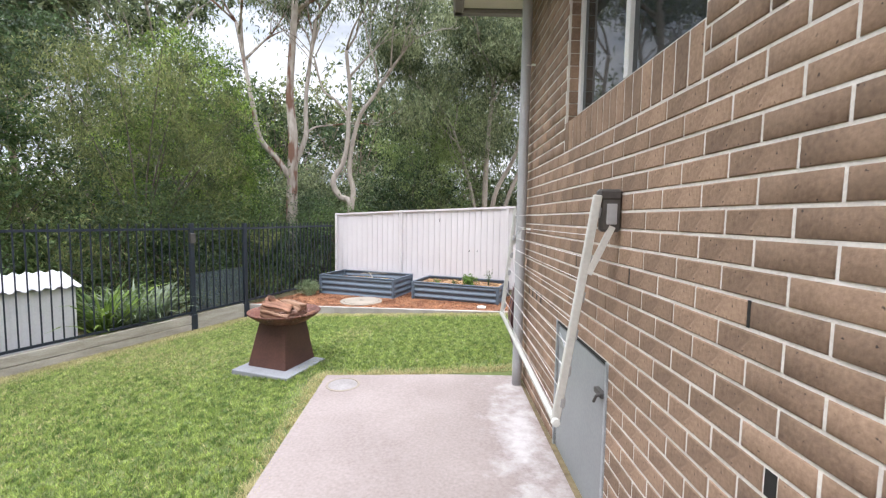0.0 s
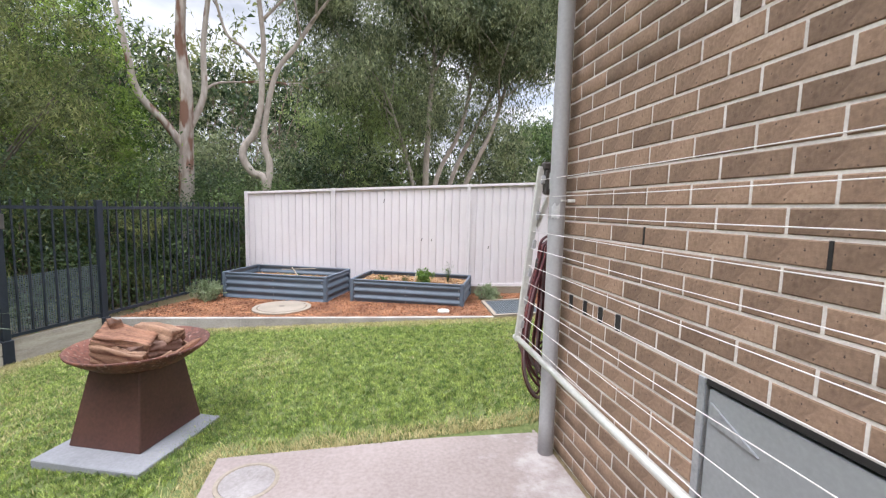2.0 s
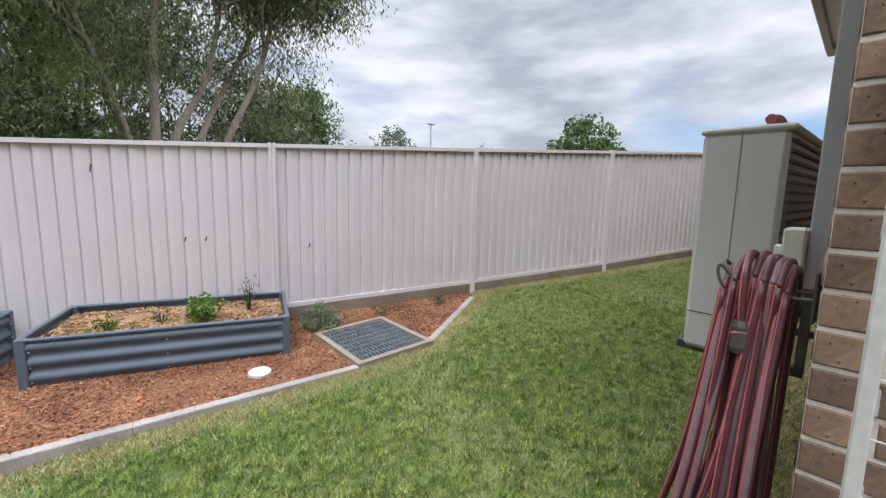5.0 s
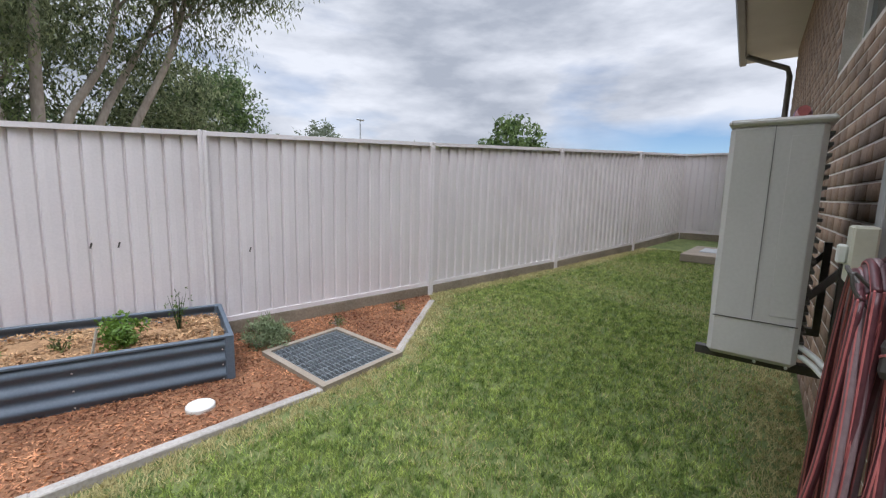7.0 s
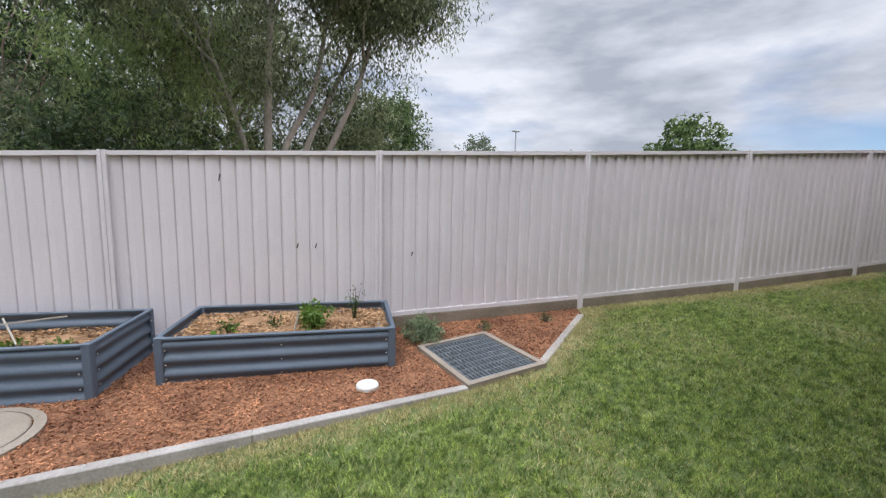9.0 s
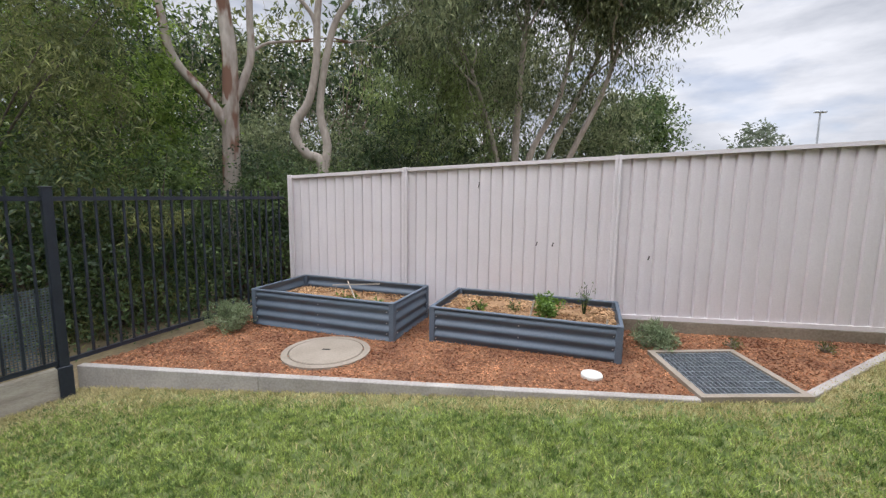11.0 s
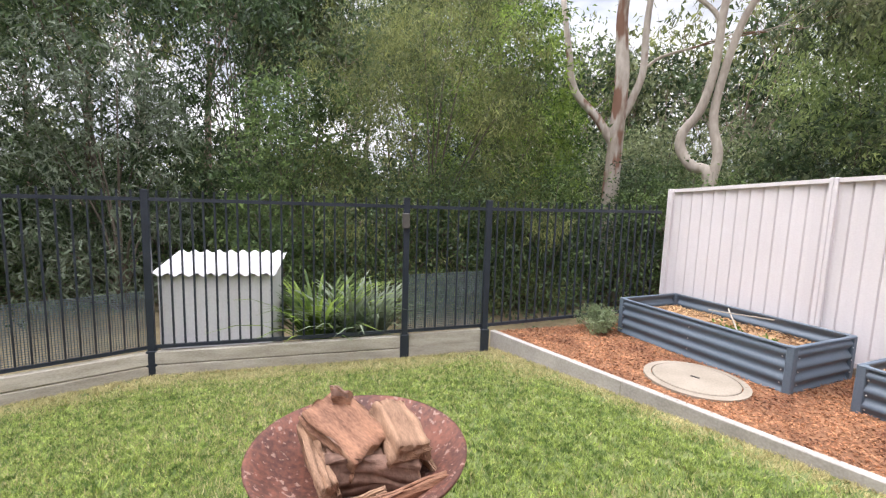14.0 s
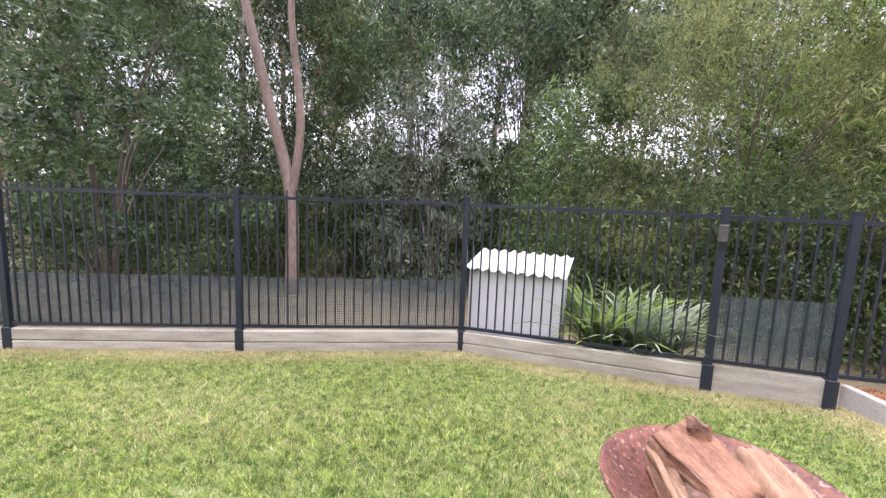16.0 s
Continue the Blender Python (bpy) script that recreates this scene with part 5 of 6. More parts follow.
def herb(at, n, size, leaf, mat, label, seed, spread=0.09, name="herb_plant"):
    ob = thing(name, at, label, "plant")
    r = np.random.default_rng(seed)
    bm = bmesh.new()
    tips = []
    for k in range(9):
        a, l = r.uniform(0, 6.28), r.uniform(0.4, 1.0)
        tip = Vector((math.cos(a) * spread * l, math.sin(a) * spread * l, size * r.uniform(0.6, 1.0)))
        tube(bm, [(0, 0, -0.02), tip * 0.5 + Vector((0, 0, 0.02)), tip], [0.004, 0.003, 0.001], 5)
        tips += [tip, tip * 0.75, tip * 0.5]
    tagged(part("branchwork", bm, M_LEAF_DARK, ob), kind="stuff")
    leaves("foliage", clumps([tuple(t) for t in tips], n // len(tips), spread * 0.33, seed), leaf, leaf * 0.35, mat, ob, 0.1, seed)
    return ob


herb(bed_place(BED2, -0.63, 0.28, 0.33), 1100, 0.2, 0.035, M_LEAF_LIME, "bushy bright green herb growing in the raised bed", 2, 0.12)
herb(bed_place(BED2, -1.33, 0.25, 0.33), 200, 0.10, 0.028, M_LEAF_GREEN, "small green seedling in the raised bed", 4, 0.07)
herb(bed_place(BED2, -1.0, 0.4, 0.33), 160, 0.11, 0.025, M_LEAF_OLIVE, "small dull green seedling in the raised bed", 5, 0.08)
herb(bed_place(BED2, -0.32, 0.5, 0.33), 140, 0.34, 0.02, M_LEAF_GREEN, "tall spindly seedling gone to flower", 6, 0.07)
herb(bed_place(BED1, -0.75, 0.4, 0.25), 180, 0.06, 0.04, M_LEAF_LIME, "low pale green seedling in the raised bed", 7, 0.12)
herb(bed_place(BED1, -0.35, 0.35, 0.25), 120, 0.06, 0.035, M_LEAF_LIME, "low pale green seedling in the raised bed", 8, 0.12)
for bed, a, b in ((BED2, (-0.82, 0.18, 0.31), (-0.77, 0.2, 0.52)), (BED2, (-0.12, 0.12, 0.3), (-0.11, 0.13, 0.42))):
    st = thing("garden_stake", bed_place(bed, *a), "thin grey wooden garden stake stuck in the soil", "stake")
    bm = bmesh.new()
    bar(bm, (0, 0, 0), Vector(b) - Vector(a), 0.014, 0.01)
    part("stick", bm, M_SLEEPER, st)
for a, b in (((-1.05, 0.5, 0.41), (-0.55, 0.75, 0.415)), ((-1.0, 0.75, 0.415), (-0.62, 0.3, 0.33))):
    st = thing("garden_stake", bed_place(BED1, *a), "thin grey stake lying across the raised bed", "stake")
    bm = bmesh.new()
    bar(bm, (0, 0, 0), BED1.matrix_world.to_3x3() @ (Vector(b) - Vector(a)), 0.012, 0.01)
    part("stick", bm, M_SLEEPER, st)
tag_ = thing("plant_label", bed_place(BED2, -1.42, 0.14, 0.33), "small yellow-green plastic plant label", "plant label")
bm = bmesh.new()
box(bm, (-0.022, -0.001, 0), (0.022, 0.001, 0.07), pose(0, 0, 0, -15, 0, 0))
part("card", bm, M_LEAF_LIME, tag_)


def shrub(at, r, n, mat, label, seed, leaf=0.05, name="lavender_bush"):
    ob = thing(name, at, label, "shrub")
    q = np.random.default_rng(seed)
    bm = bmesh.new()
    tips = []
    for k in range(22):
        a, e = q.uniform(0, 6.28), q.uniform(0.25, 1.4)
        tip = Vector((math.cos(a) * math.cos(e) * r, math.sin(a) * math.cos(e) * r, math.sin(e) * r * 1.05)) * q.uniform(0.8, 1.05)
        tube(bm, [(0, 0, -0.02), tip * 0.5, tip], [0.006, 0.004, 0.0015], 5)
        tips += [tip, tip * 0.8, tip * 0.6]
    tagged(part("branchwork", bm, M_BARK2, ob), kind="stuff")
    leaves("foliage", clumps([tuple(t) for t in tips], n // len(tips), r * 0.16, seed), leaf, leaf * 0.13, mat, ob, -0.6, seed)
    return ob


shrub((1.36, 8.12, float(mulch_z(1.36))), 0.2, 2600, M_LAVENDER, "grey-green lavender bush in the mulch", 3)
shrub((-3.05, 8.5, float(mulch_z(-3.05))), 0.26, 3400, M_LAVENDER, "grey-green lavender bush beside the dark fence", 4)
shrub((2.05, 8.05, float(mulch_z(2.05))), 0.08, 260, M_LEAF_OLIVE, "tiny young shrub in the mulch", 5, 0.035, "small_shrub")
shrub((2.75, 7.9, float(mulch_z(2.75))), 0.08, 260, M_LEAF_OLIVE, "tiny young shrub in the mulch", 6, 0.035, "small_shrub")

# ---------------------------------------------------------------- fire pit
FP = (-1.85, 4.66)
pz = float(ground_z(FP[0]))
plate = thing("paver", (-1.87, 4.575, pz), "square grey concrete paver set in the lawn", "paver", rz=-15.5)
bm = bmesh.new()
box(bm, (-0.375, -0.35, -0.02), (0.375, 0.35, 0.042), None, 0.006)
part("slab", bm, M_PAVER, plate)
pit = thing("fire_pit", (FP[0], FP[1], pz + 0.03), "rusted steel fire pit with a shallow bowl on a tapered base", "fire pit", rz=-15.5)
bm = bmesh.new()
b0, b1, zb = 0.262, 0.185, 0.5
lo = [bm.verts.new((x * b0 - 0.035, y * b0 - 0.012, 0.012)) for x, y in ((-1, -1), (1, -1), (1, 1), (-1, 1))]
hi = [bm.verts.new((x * b1 - 0.02, y * b1 - 0.006, zb)) for x, y in ((-1, -1), (1, -1), (1, 1), (-1, 1))]
for k in range(4):
    bm.faces.new((lo[k], lo[(k + 1) % 4], hi[(k + 1) % 4], hi[k]))
bm.faces.new(lo[::-1])
bm.faces.new(hi)
bmesh.ops.bevel(bm, geom=[e for e in bm.edges], offset=0.006, segments=1, affect="EDGES")
part("base", bm, M_RUSTBODY, pit, "dark brown folded steel base")
prof_b = [(0.0, 0.475), (0.15, 0.48), (0.27, 0.515), (0.36, 0.575), (0.405, 0.612), (0.41, 0.628), (0.398, 0.628), (0.355, 0.59), (0.265, 0.53), (0.15, 0.495), (0.0, 0.49)]
part("bowl", lathe(bmesh.new(), prof_b, 64), M_RUST, pit, "wide shallow rusted bowl", smooth=True)


def billet(r, f, z, dims, rz, rx, ry, mats, label, seed, wedge=0.35, rough=0.014, name="firewood_log"):
    """A roughly split block of wood: wedge-shaped, torn along the grain, with sawn ends. r, f: place in the bowl."""
    x0, y0 = FP[0] + 0.52 * r - 0.85 * f, FP[1] + 0.85 * r + 0.52 * f
    ob = thing(name, (0, 0, 0), label, "firewood", "firewood in the bowl")
    ob.matrix_world = pose(x0, y0, pz + 0.535 + z, rx, ry, rz)
    bm = bmesh.new()
    bmesh.ops.create_cube(bm, size=1.0)
    bmesh.ops.subdivide_edges(bm, edges=bm.edges[:], cuts=9, use_grid_fill=True)
    l, w, h = dims
    for v in bm.verts:
        x, y, zz = v.co
        y *= 1 - wedge * (zz + 0.5)
        k = Vector((x * 2.1 + seed * 3.7, y * 6, zz * 5))
        tear = noise.noise((x * 1.5 + seed, y * 16, zz * 9)) * 0.5 + noise.noise((x * 4, y * 34 + seed, zz * 20)) * 0.3
        end = noise.noise((seed, y * 3, zz * 3)) * 0.12
        v.co = Vector((l * (x + (0.5 * end if abs(x) > 0.45 else 0)), w * y + rough * (noise.noise(k) * 1.3 + tear), h * zz + rough * (noise.noise(k + Vector((9, 3, 1))) * 1.6 + tear) + 0.12 * h * math.sin(3 * x + seed)))
    bm.normal_update()
    me = mesh_of(bm, "billet")
    for m in mats:
        me.materials.append(m)
    for p in me.polygons:
        n = p.normal
        p.material_index = 2 if abs(n.x) > 0.75 else (1 if n.z < -0.3 else (2 if abs(n.y) > 0.8 and seed % 2 else 0))
        p.use_smooth = abs(n.x) < 0.75
    body = new("billet", me)
    body.parent = ob
    return ob


RWP = (M_LOGWOOD, M_LOGBARK, M_LOGPALE)
billet(0.055, -0.05, 0.05, (0.34, 0.125, 0.115), 58, 0, 2, (M_LOGBARK, M_LOGBARK, M_LOGPALE), "dark bark-covered log lying at the bottom of the bowl", 2, 0.25)
billet(-0.15, -0.03, 0.075, (0.34, 0.06, 0.12), -8, 12, 8, (M_LOGPALE, M_LOGBARK, M_LOGPALE), "pale plank-like split log standing on edge", 4, 0.1)
billet(-0.06, 0.06, 0.155, (0.32, 0.23, 0.085), 14, 14, 14, RWP, "broad reddish-brown split log with torn grain", 3, 0.25)
billet(0.15, 0.05, 0.15, (0.29, 0.17, 0.085), -12, -8, 12, (M_LOGPALE, M_LOGBARK, M_LOGPALE), "broad tan split log with a sawn end", 6, 0.2)
billet(-0.075, 0.14, 0.23, (0.075, 0.1, 0.12), 40, 14, -12, (M_LOGBARK, M_LOGBARK, M_LOGWOOD), "rough dark knot standing up from a log", 9, 0.85, 0.009)
billet(0.13, -0.2, 0.05, (0.4, 0.055, 0.04), 76, 10, -3, (M_LOGWOOD, M_LOGBARK, M_LOGWOOD), "long thin splinter of firewood", 5, 0.6, 0.01)
billet(0.245, 0.0, 0.06, (0.17, 0.03, 0.022), 5, 0, 18, (M_LOGPALE, M_LOGPALE, M_LOGPALE), "small pale splinter of kindling", 8, 0.5, 0.006, "kindling")
billet(0.02, -0.19, 0.045, (0.16, 0.035, 0.02), 80, 0, -6, (M_LOGPALE, M_LOGPALE, M_LOGPALE), "small pale splinter of kindling", 10, 0.5, 0.006, "kindling")
billet(0.22, 0.07, 0.075, (0.2, 0.035, 0.025), -20, 0, 15, (M_LOGWOOD, M_LOGPALE, M_LOGPALE), "small torn splinter of kindling", 12, 0.5, 0.006, "kindling")

# ---------------------------------------------------------------- pump shed
SA, SB = Vector((-5.66, 4.36, 0)), Vector((-5.13, 5.36, 0))
shed_d = (SB - SA).normalized()
shed_n = Vector((-shed_d.y, shed_d.x, 0))
shed = thing("pump_shed", (SA.x, SA.y, float(ground_z(-5.6)) - 0.02), "small white corrugated steel shed with a wavy roof", "shed", rz=math.degrees(math.atan2(shed_d.y, shed_d.x)))
SL, SW, SH = 1.12, 0.62, 1.06


def corrugated(a, b, za, zb, za2, zb2, amp=0.008, period=0.095):
    bm = bmesh.new()
    a, b = Vector(a), Vector(b)
    n = max(6, int((b - a).length / period) * 6)
    d = (b - a).normalized()
    out = Vector((d.y, -d.x, 0))
    lo, hi = [], []
    for k in range(n + 1):
        p = a.lerp(b, k / n) + out * amp * math.sin(k / 6 * 2 * math.pi)
        lo.append(bm.verts.new(p + Vector((0, 0, lerp(za, zb, k / n)))))
        hi.append(bm.verts.new(p + Vector((0, 0, lerp(za2, zb2, k / n)))))
    for k in range(n):
        bm.faces.new((lo[k], lo[k + 1], hi[k + 1], hi[k]))
    return bm


part("front_wall", corrugated((0, 0, 0), (SL, 0, 0), 0, 0, SH, SH), M_SHED, shed, smooth=True)
part("side_wall", corrugated((SL, 0, 0), (SL, SW, 0), 0, 0, SH, SH + 0.13), M_SHED, shed, smooth=True)
part("side_wall", corrugated((0, SW, 0), (0, 0, 0), 0, 0, SH + 0.13, SH), M_SHED, shed, smooth=True)
part("back_wall", corrugated((SL, SW, 0), (0, SW, 0), 0, 0, SH + 0.13, SH + 0.13), M_SHED, shed, smooth=True)
bm = bmesh.new()
nn = 90
for dz in (0, 0.006):
    ra = [bm.verts.new((-0.05 + (SL + 0.1) * k / nn, -0.07, SH + 0.012 + dz + 0.018 * math.sin(k / nn * 2 * math.pi * 9))) for k in range(nn + 1)]
    rb = [bm.verts.new((-0.05 + (SL + 0.1) * k / nn, SW + 0.06, SH + 0.165 + dz + 0.018 * math.sin(k / nn * 2 * math.pi * 9))) for k in range(nn + 1)]
    for k in range(nn):
        bm.faces.new((ra[k], ra[k + 1], rb[k + 1], rb[k]))
part("roof", bm, M_SHED, shed, "wavy corrugated roof sheet", smooth=True)

# ---------------------------------------------------------------- strap-leaved plants beyond the fence
def strap_plant(at, n, ln, mat, label, seed, wide=0.02, name="agapanthus"):
    ob = thing(name, at, label, "plant")
    r = random.Random(seed)
    for k in range(n):
        bm = bmesh.new()
        a, e, l = r.uniform(0, 6.28), r.uniform(0.75, 1.4), ln * r.uniform(0.6, 1.1)
        hx, hy_ = math.cos(a), math.sin(a)
        row = []
        for j in range(6):
            t = j / 5
            d = l * t * math.cos(e) + 0.25 * l * t * t
            z = l * t * math.sin(e) - 0.3 * l * t ** 3
            w = wide * (1 - t) ** 0.6 * (0.6 + 0.8 * min(1, t * 3)) * 0.7 + 0.001
            c = Vector((hx * d, hy_ * d, z))
            s = Vector((-hy_, hx, 0)) * w
            row.append((bm.verts.new(c - s), bm.verts.new(c + Vector((0, 0, -0.3 * w))), bm.verts.new(c + s)))
        for p, q in zip(row, row[1:]):
            bm.faces.new((p[0], p[1], q[1], q[0]))
            bm.faces.new((p[1], p[2], q[2], q[1]))
        part("leaf", bm, mat, ob, smooth=True)
    return ob


strap_plant((-5.25, 5.9, float(ground_z(-5.3))), 120, 1.4, M_LEAF_GREEN, "large clump of arching green strap leaves behind the fence", 3, 0.03)
strap_plant((-4.85, 6.5, float(ground_z(-4.8))), 90, 1.15, M_STRAPLEAF, "clump of pale green strap leaves behind the fence", 5, 0.022)
strap_plant((-5.1, 6.3, float(ground_z(-5.1))), 90, 1.25, M_STRAPLEAF, "broad clump of pale green strap leaves behind the fence", 6, 0.03)

# ---------------------------------------------------------------- trees
def branch(bm, pts, r0, r1, seg=8):
    path = smooth_path(pts, 5 if seg > 8 else 2)
    n = len(path) - 1
    tube(bm, path, [lerp(r0, r1, (i / n) ** 0.8) for i in range(n + 1)], seg)
    return path


def grow(bm, p, d, ln, r, depth, q, tips, spread=0.6, up=0.25):
    """A limb that bends and forks down to its twigs; the ends are gathered in tips."""
    mid = p + d * ln * 0.5 + Vector((q.uniform(-1, 1), q.uniform(-1, 1), q.uniform(-0.5, 1))) * ln * 0.08
    end = p + d * ln + Vector((q.uniform(-1, 1), q.uniform(-1, 1), q.uniform(-0.3, 0.6))) * ln * 0.1
    branch(bm, [p, mid, end], r, r * 0.6, 6 if depth > 1 else 4)
    if depth == 0:
        tips.append(end)
        tips.append(mid)
        return
    for k in range(2 if q.random() < 0.6 else 3):
        nd = (d + Vector((q.uniform(-1, 1), q.uniform(-1, 1), q.uniform(-0.6, 0.8))) * spread + Vector((0, 0, up))).normalized()
        grow(bm, end if k else p.lerp(end, 0.8), nd, ln * q.uniform(0.6, 0.8), r * 0.58, depth - 1, q, tips, spread, up)
    if depth <= 2:
        tips.append(end)


def tree(at, stems, mat_bark, mat_leaf, label, seed, per=120, spread=0.45, leaf=(0.13, 0.018), droop=0.9, depth=3, limb=1.8, extra=(), category="tree", name="gum_tree"):
    """stems: lists of (dx, dy, dz) from the base with a thick and a thin radius; each ends in forking limbs and hanging foliage."""
    ob = thing(name, at, label, category)
    q = random.Random(seed)
    bm = bmesh.new()
    tips = []
    for pts, r0, r1, forks in stems:
        pts = [Vector(p) for p in pts]
        branch(bm, pts, r0, r1, 12)
        d0 = (pts[-1] - pts[-2]).normalized()
        for k in range(forks):
            nd = (d0 + Vector((q.uniform(-1, 1), q.uniform(-1, 1), q.uniform(-0.3, 0.6))) * 0.8).normalized()
            grow(bm, pts[-1] if k < 2 else pts[-2].lerp(pts[-1], q.uniform(0.2, 0.9)), nd, limb * q.uniform(0.7, 1.2), r1 * 0.75, depth, q, tips)
    part("trunk", bm, mat_bark, ob, smooth=True)
    cs = [tuple(t) for t in tips] + [tuple(e) for e in extra]
    places = clumps(cs, per, (spread, spread, spread * 0.8), seed)
    leaves("crown", places, leaf[0], leaf[1], mat_leaf, ob, droop, seed)
    return ob


def bush(at, rad, high, n_clump, per, mat, label, seed, leaf=(0.09, 0.02), droop=0.3, name="shrub", bark=None, spread=0.28):
    """A dense shrub or small tree: stems, and clumps of leaves through an uneven volume."""
    ob = thing(name, at, label, "shrub")
    q = np.random.default_rng(seed)
    a = q.uniform(0, 2 * np.pi, n_clump)
    rr = np.sqrt(q.uniform(0.3, 1.05, n_clump)) * rad
    t = q.uniform(0.04, 1, n_clump)
    shape = np.sqrt(np.clip(1 - (np.abs(t - 0.42) / 0.62) ** 2, 0.05, 1)) * (1 + 0.22 * np.sin(3 * a + seed) + 0.15 * np.sin(5 * a + 7 * t))
    c = np.stack([np.cos(a) * rr * shape, np.sin(a) * rr * shape, t * high], 1)
    bm = bmesh.new()
    for k in range(14):
        e = Vector(c[k % n_clump])
        tube(bm, smooth_path([(0, 0, -0.1), (e.x * 0.25, e.y * 0.25, e.z * 0.5), tuple(e)], 3), [0.035 * (1 - 0.85 * i / 6) for i in range(7)], 6)
    tagged(part("branchwork", bm, bark or M_TWIG, ob, smooth=True), kind="stuff")
    leaves("foliage", clumps(c, per, (spread, spread, spread * 0.75), seed), leaf[0], leaf[1], mat, ob, droop, seed)
    return ob


def gz_at(x):
    return float(ground_z(x)) - 0.05


# the large gum behind the corner
tree((-4.78, 11.78, -0.3), [
    ([(0.0, 0, -0.1), (-0.03, -0.02, 1.95), (-0.01, 0, 3.15), (0.02, 0.01, 4.27), (-0.03, -0.01, 5.0), (-0.04, -0.02, 5.71), (0.1, 0.1, 8.2)], 0.185, 0.09, 5),
    ([(-0.02, -0.02, 2.95), (-0.12, -0.06, 3.17), (-0.36, -0.19, 3.58), (-0.68, -0.37, 4.0), (-0.81, -0.44, 4.36), (-0.86, -0.47, 4.79), (-0.93, -0.5, 5.2), (-1.0, -0.54, 5.7), (-1.3, -0.5, 7.2)], 0.095, 0.05, 5),
    ([(0.0, 0.0, 3.3), (0.05, 0.03, 3.5), (0.21, 0.12, 3.91), (0.33, 0.18, 4.37), (0.33, 0.18, 5.03), (0.37, 0.2, 5.75), (0.6, 0.3, 7.6)], 0.09, 0.05, 5),
    ([(0.33, 0.18, 4.4), (0.6, 0.3, 4.6), (1.1, 0.5, 4.7)], 0.035, 0.02, 2)],
    M_BARK, M_LEAF_GUM, "tall gum tree with pale pink-streaked peeling bark", 11, per=48, depth=3, limb=1.5, leaf=(0.15, 0.023), droop=1.2)
# the twin-stemmed gum with a crooked stem
tree((-3.08, 11.7, -0.3), [
    ([(0.02, 0.01, -0.1), (0.02, 0, 2.2), (-0.25, -0.08, 2.54), (-0.42, -0.14, 2.82), (-0.41, -0.13, 3.1), (-0.2, -0.06, 3.45), (-0.06, -0.02, 4.11), (-0.03, -0.01, 4.85), (0.01, 0, 5.44), (-0.1, 0, 6.6)], 0.105, 0.05, 3),
    ([(0.03, 0.01, 1.9), (0.04, 0.01, 2.26), (0.09, 0.03, 2.72), (0.0, 0.0, 3.14), (-0.01, 0.02, 3.56), (0.12, 0.04, 4.31), (0.3, 0.1, 4.92), (0.65, 0.21, 5.45), (1.1, 0.3, 6.2)], 0.09, 0.045, 4),
    ([(-0.04, -0.01, 4.7), (-0.13, -0.04, 4.95), (-0.4, -0.13, 5.25), (-0.7, -0.21, 5.5), (-0.9, -0.3, 6.3)], 0.045, 0.025, 3)],
    M_BARK2, M_LEAF_GUM, "slim gum tree with two smooth grey stems, one crooked", 23, per=30, depth=3, limb=1.3, leaf=(0.15, 0.023), droop=1.2)
# the many-stemmed gum behind the white fence
tree((1.06, 16.67, gz_at(1.06)), [
    ([(-0.1, 0, -0.1), (-0.1, 0, 2.6), (0, 0, 5.0), (0.2, 0, 7.4)], 0.15, 0.06, 6),
    ([(0, 0, 0.2), (0.3, 0, 2.6), (1.1, 0, 4.3), (1.6, 0.2, 6.6)], 0.12, 0.05, 6),
    ([(0.2, 0, 0.2), (0.9, 0.2, 2.7), (1.7, 0.3, 4.4), (2.5, 0.4, 6.0)], 0.11, 0.05, 6),
    ([(0.4, 0, 0.2), (1.5, -0.2, 2.8), (2.3, -0.3, 4.6), (2.8, -0.3, 6.5)], 0.11, 0.05, 6),
    ([(-0.1, 0, 0.2), (-0.7, 0.2, 3.0), (-1.4, 0.3, 5.2)], 0.10, 0.05, 5)],
    M_BARK2, M_LEAF_GUM, "spreading gum tree with several slender grey stems", 31, per=200, depth=3, limb=1.7, leaf=(0.15, 0.023), spread=0.6, droop=1.3,
    extra=[(q.uniform(-0.6, 3.2), q.uniform(-0.8, 0.8), q.uniform(4.4, 8.0)) for q in [random.Random(77)] for _ in range(75)])
# the reddish tree beyond the long side fence
tree((-10.2, 1.0, gz_at(-10.2)), [
    ([(0, 0, -0.1), (0, 0, 2.2), (0, -0.45, 4.2), (0, -1.0, 6.7), (0.2, -1.2, 8.0)], 0.16, 0.07, 4),
    ([(0, 0, 2.1), (0.1, 0.25, 3.8), (0.2, 0.1, 6.2), (0.2, 0.5, 7.6)], 0.11, 0.05, 4)],
    M_BARK3, M_LEAF_OLIVE, "slender tree with smooth pinkish-brown forked trunk", 41, per=60, depth=3, limb=1.5, leaf=(0.15, 0.023))

bush((7.7, 25.6, gz_at(7.7)), 2.15, 6.1, 130, 150, M_LEAF_MID, "round mid-green tree behind the white fence", 51, (0.2, 0.055), name="small_tree", spread=0.42)
bush((-7.3, 9.2, gz_at(-7)), 2.3, 6.0, 230, 300, M_LEAF_OLIVE, "large olive-green weeping shrub behind the dark fence", 52, (0.12, 0.0105), 0.9, name="weeping_shrub", spread=0.3)
bush((-7.7, 11.9, gz_at(-8)), 2.0, 7.2, 170, 260, M_LEAF_GREEN, "tall bright green leafy tree", 53, (0.12, 0.022), name="leafy_tree", spread=0.34)
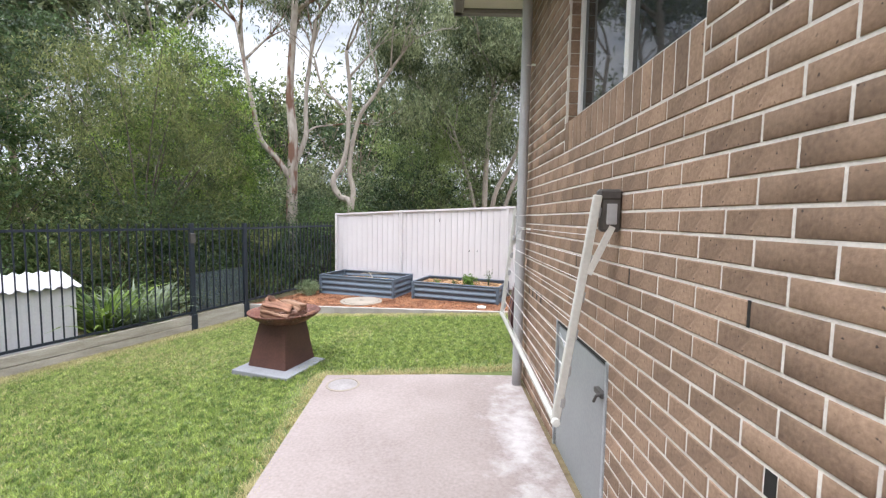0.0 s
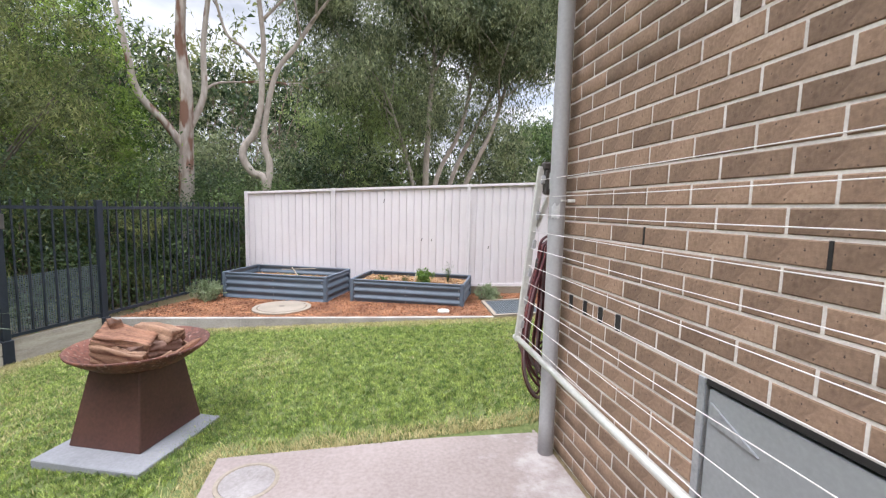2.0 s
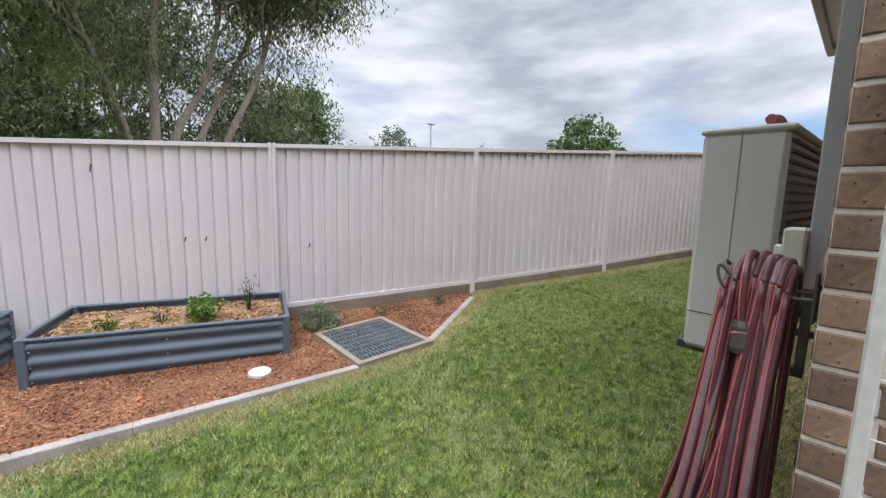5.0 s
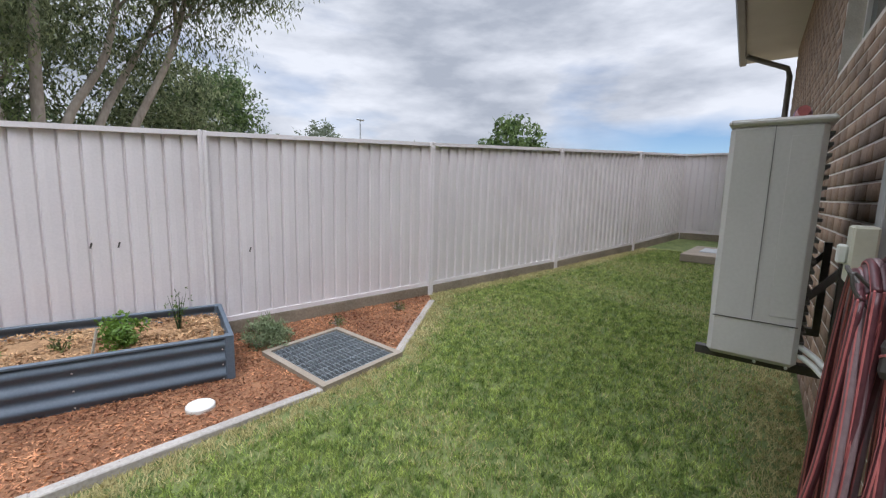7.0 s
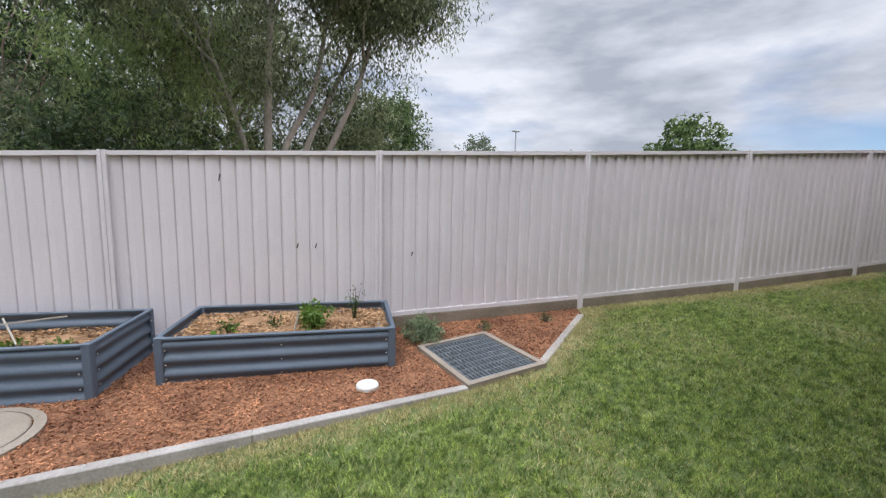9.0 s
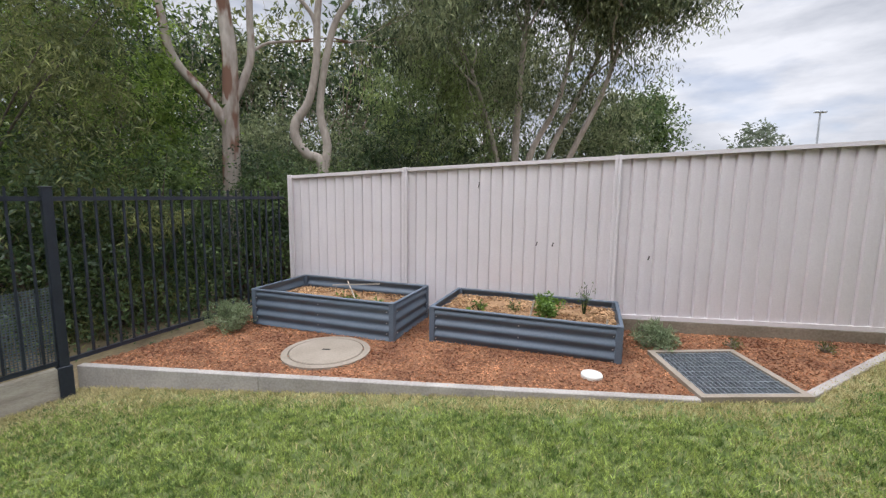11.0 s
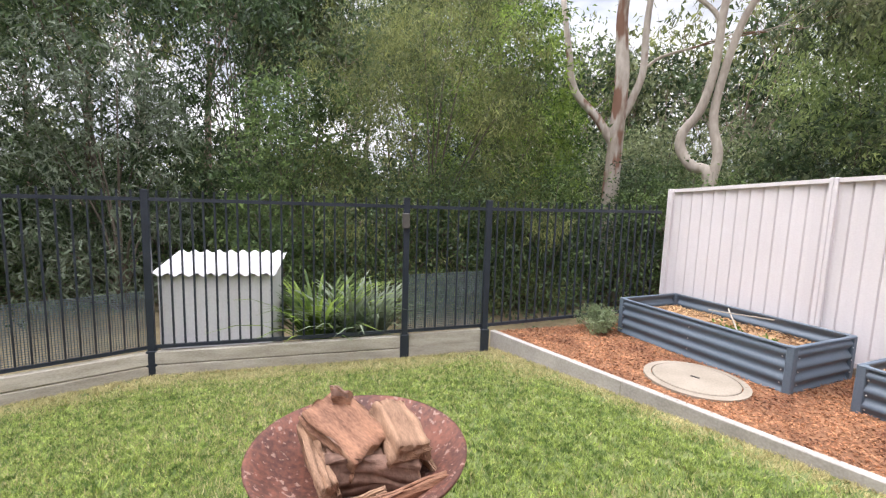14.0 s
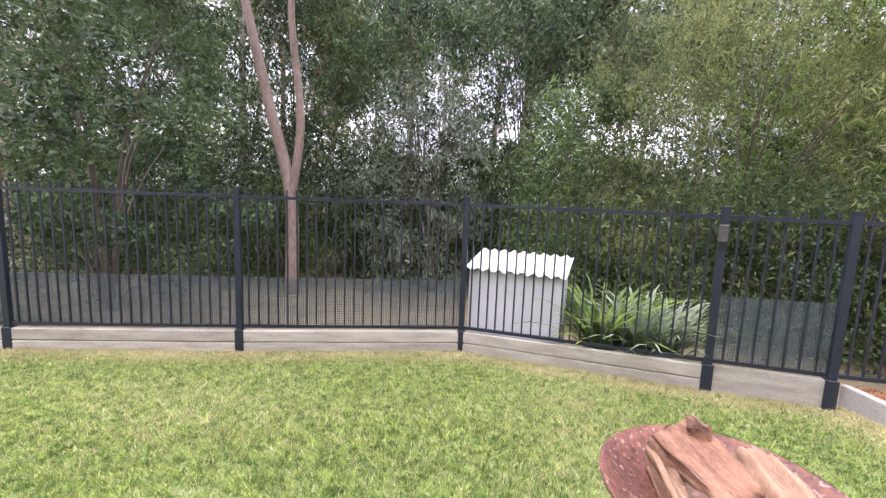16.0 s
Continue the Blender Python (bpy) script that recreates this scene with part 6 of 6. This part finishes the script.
bush((-11.5, 11.0, gz_at(-9)), 2.2, 7.8, 130, 130, M_LEAF_DARK, "tall dark green tree behind the weeping shrub", 58, (0.13, 0.036), name="dark_tree", spread=0.4)
bush((-8.6, 7.0, gz_at(-8)), 1.3, 4.4, 110, 100, M_LEAF_MID, "leafy green shrub behind the strap-leaved plants", 54, (0.11, 0.028))
bush((-8.3, -1.6, gz_at(-8)), 2.2, 7.5, 180, 170, M_LEAF_DARK, "dense dark green tree beyond the fence", 55, (0.11, 0.03), name="dark_tree")
bush((-10.5, 4.2, gz_at(-10)), 1.5, 5.0, 110, 110, M_LEAF_GREY, "silvery green drooping shrub beyond the fence", 56, (0.15, 0.018), 0.9, name="weeping_shrub")

for k, (x, y) in enumerate(((-13.5, 5.2), (-14.2, 2.4), (-13.2, -1.0), (-13.8, -4.5), (-12.2, 8.6))):
    bush((x, y, gz_at(x)), 1.7, 3.6, 90, 110, M_LEAF_DARK, "dark green thicket in the wood beyond the fence", 140 + k, (0.1, 0.03), 0.4, "thicket", spread=0.34)
mats_u = (M_LEAF_DARK, M_LEAF_MID, M_LEAF_DARK, M_LEAF_MID)
labels_u = ("dark green undergrowth shrub behind the fence", "mid-green undergrowth shrub behind the fence", "dark leafy undergrowth shrub behind the fence", "mid-green undergrowth shrub behind the fence")
ur = random.Random(5)
for k in range(26):
    # undergrowth along the dark fence
    f = k / 25
    x, y = (lerp(-12.0, -10.5, f * 2), lerp(-6.0, 7.0, f * 2)) if f < 0.5 else (lerp(-7.4, -2.9, f * 2 - 1), lerp(6.6, 11.8, f * 2 - 1))
    x, y = x + ur.uniform(-1.3, 0.2), y + ur.uniform(-0.3, 0.9)
    i = ur.randrange(4)
    bush((x, y, gz_at(x)), ur.uniform(0.8, 1.2), ur.uniform(1.5, 2.6), 60, 110, mats_u[i], labels_u[i], 60 + k, (0.062, 0.022), 0.3, "undergrowth_shrub")
for k in range(16):
    # lower trees behind the corner of the white fence
    a = radians(lerp(4, 46, k / 15))
    d = ur.uniform(11.5, 16.5)
    x, y = -0.5 - d * math.sin(a), 4 + d * math.cos(a)
    i = ur.randrange(4)
    bush((x, y, gz_at(x)), ur.uniform(1.2, 1.9), ur.uniform(2.8, 4.4), 80, 66, (M_LEAF_GUM, M_LEAF_OLIVE, M_LEAF_GUM, M_LEAF_DARK)[i],
         ("grey-green bushy sapling behind the fence", "olive bushy sapling behind the fence", "grey-green bushy sapling behind the fence", "dark green bushy sapling behind the fence")[i], 120 + k, (0.17, 0.032), 0.7, "sapling", spread=0.4)
for k in range(34):
    # the wood behind
    a = radians(lerp(-9, 142, (k + 0.5) / 34) + ur.uniform(-2, 2))
    d = ur.uniform(15, 27)
    x, y = -0.5 - d * math.sin(a), 4 + d * math.cos(a)
    h = ur.uniform(5.5, 9.0) if a > 0.75 else ur.uniform(2.4, 3.8)
    lean = ur.uniform(-0.8, 0.8)
    tree((x, y, gz_at(x)), [([(0, 0, -0.1), (0.1, 0, h * 0.35), (lean, 0.1, h * 0.7), (lean * 1.4, 0.2, h)], 0.17, 0.07, 4),
                            ([(0.05, 0, h * 0.3), (-lean - 0.5, 0.2, h * 0.65), (-lean * 1.3 - 0.9, 0.3, h * 0.9)], 0.09, 0.05, 4)],
         (M_BARK2, M_BARK, M_BARK3)[k % 3], (M_LEAF_GUM, M_LEAF_DARK, M_LEAF_OLIVE, M_LEAF_GUM)[k % 4],
         ("tall gum tree in the wood with grey bark", "tall gum tree in the wood with pale bark", "tall tree in the wood with brown bark")[k % 3], 200 + k,
         per=26 if a > 0.75 else 12, depth=3, limb=2.2, spread=0.55, leaf=(0.3, 0.062), droop=0.8)

for k in range(30):
    # the far edge of the wood
    a = radians(lerp(-6, 150, (k + 0.5) / 30) + ur.uniform(-2, 2))
    d = ur.uniform(26, 34)
    x, y = -0.5 - d * math.sin(a), 4 + d * math.cos(a)
    bush((x, y, gz_at(x)), ur.uniform(2.6, 3.6), ur.uniform(5.5, 8.5) if a > 1.75 else ur.uniform(3.8, 6.5) if a > 0.75 else ur.uniform(3.5, 5.0), 44, 44, (M_LEAF_DARK, M_LEAF_GUM, M_LEAF_OLIVE)[k % 3],
         "leafy tree at the far edge of the wood", 400 + k, (0.45, 0.13), 0.5, "leafy_tree", spread=0.8)

bush((-1.7, 17.6, gz_at(-1.7)), 1.9, 7.0, 150, 170, M_LEAF_BRIGHT, "round-crowned green gum behind the white fence", 61, (0.15, 0.022), 1.1, "leafy_tree", spread=0.42)

for x, y, r, h in ((-0.4, 20.5, 2.2, 6.4), (2.2, 21.5, 2.0, 5.8), (4.4, 20.0, 1.5, 4.8)):
    bush((x, y, gz_at(x)), r, h, 110, 80, M_LEAF_GUM, "grey-green leafy tree behind the many-stemmed gum", 70 + int(10 * h), (0.2, 0.04), 0.9, "leafy_tree", spread=0.5)
for k, (x, y) in enumerate(((-13.0, 7.0), (-12.6, 4.0), (-13.6, 0.2), (-12.8, -3.8))):
    bush((x, y, gz_at(x)), 2.0, 8.5, 140, 120, M_LEAF_DARK, "tall dark pine-like tree in the wood", 90 + k, (0.2, 0.03), 0.9, "dark_tree", spread=0.5)

# far trees over the white fence, and a lamp post
bush((33.5, 25.3, 1.0), 2.7, 6.9, 70, 90, M_LEAF_MID, "distant round green tree over the fence", 301, (0.45, 0.14), name="distant_tree", spread=0.7)
bush((28.0, 47.5, 1.0), 2.2, 7.6, 50, 50, M_LEAF_GREY, "distant pale grey-green tree over the fence", 302, (0.45, 0.12), name="distant_tree", spread=0.7)
for k in range(12):
    x, y = 24 + 6 * k, 62 - 5.6 * k
    bush((x, y, 0.6), 4.0, ur.uniform(4.0, 6.0), 36, 50, M_LEAF_OLIVE, "distant low belt of olive trees", 310 + k, (0.5, 0.15), name="distant_tree", spread=0.9)
lamp = thing("street_lamp", (37.0, 51.5, 0.6), "distant grey street lamp pole", "street lamp")
part("pole", tube(bmesh.new(), [(0, 0, 0), (0, 0, 10.4)], [0.14, 0.08], 8), M_GALV, lamp)
bm = bmesh.new()
box(bm, (-0.6, -0.2, 10.3), (0.6, 0.2, 10.5), None, 0.05)
part("lamp_head", bm, M_GALV, lamp)
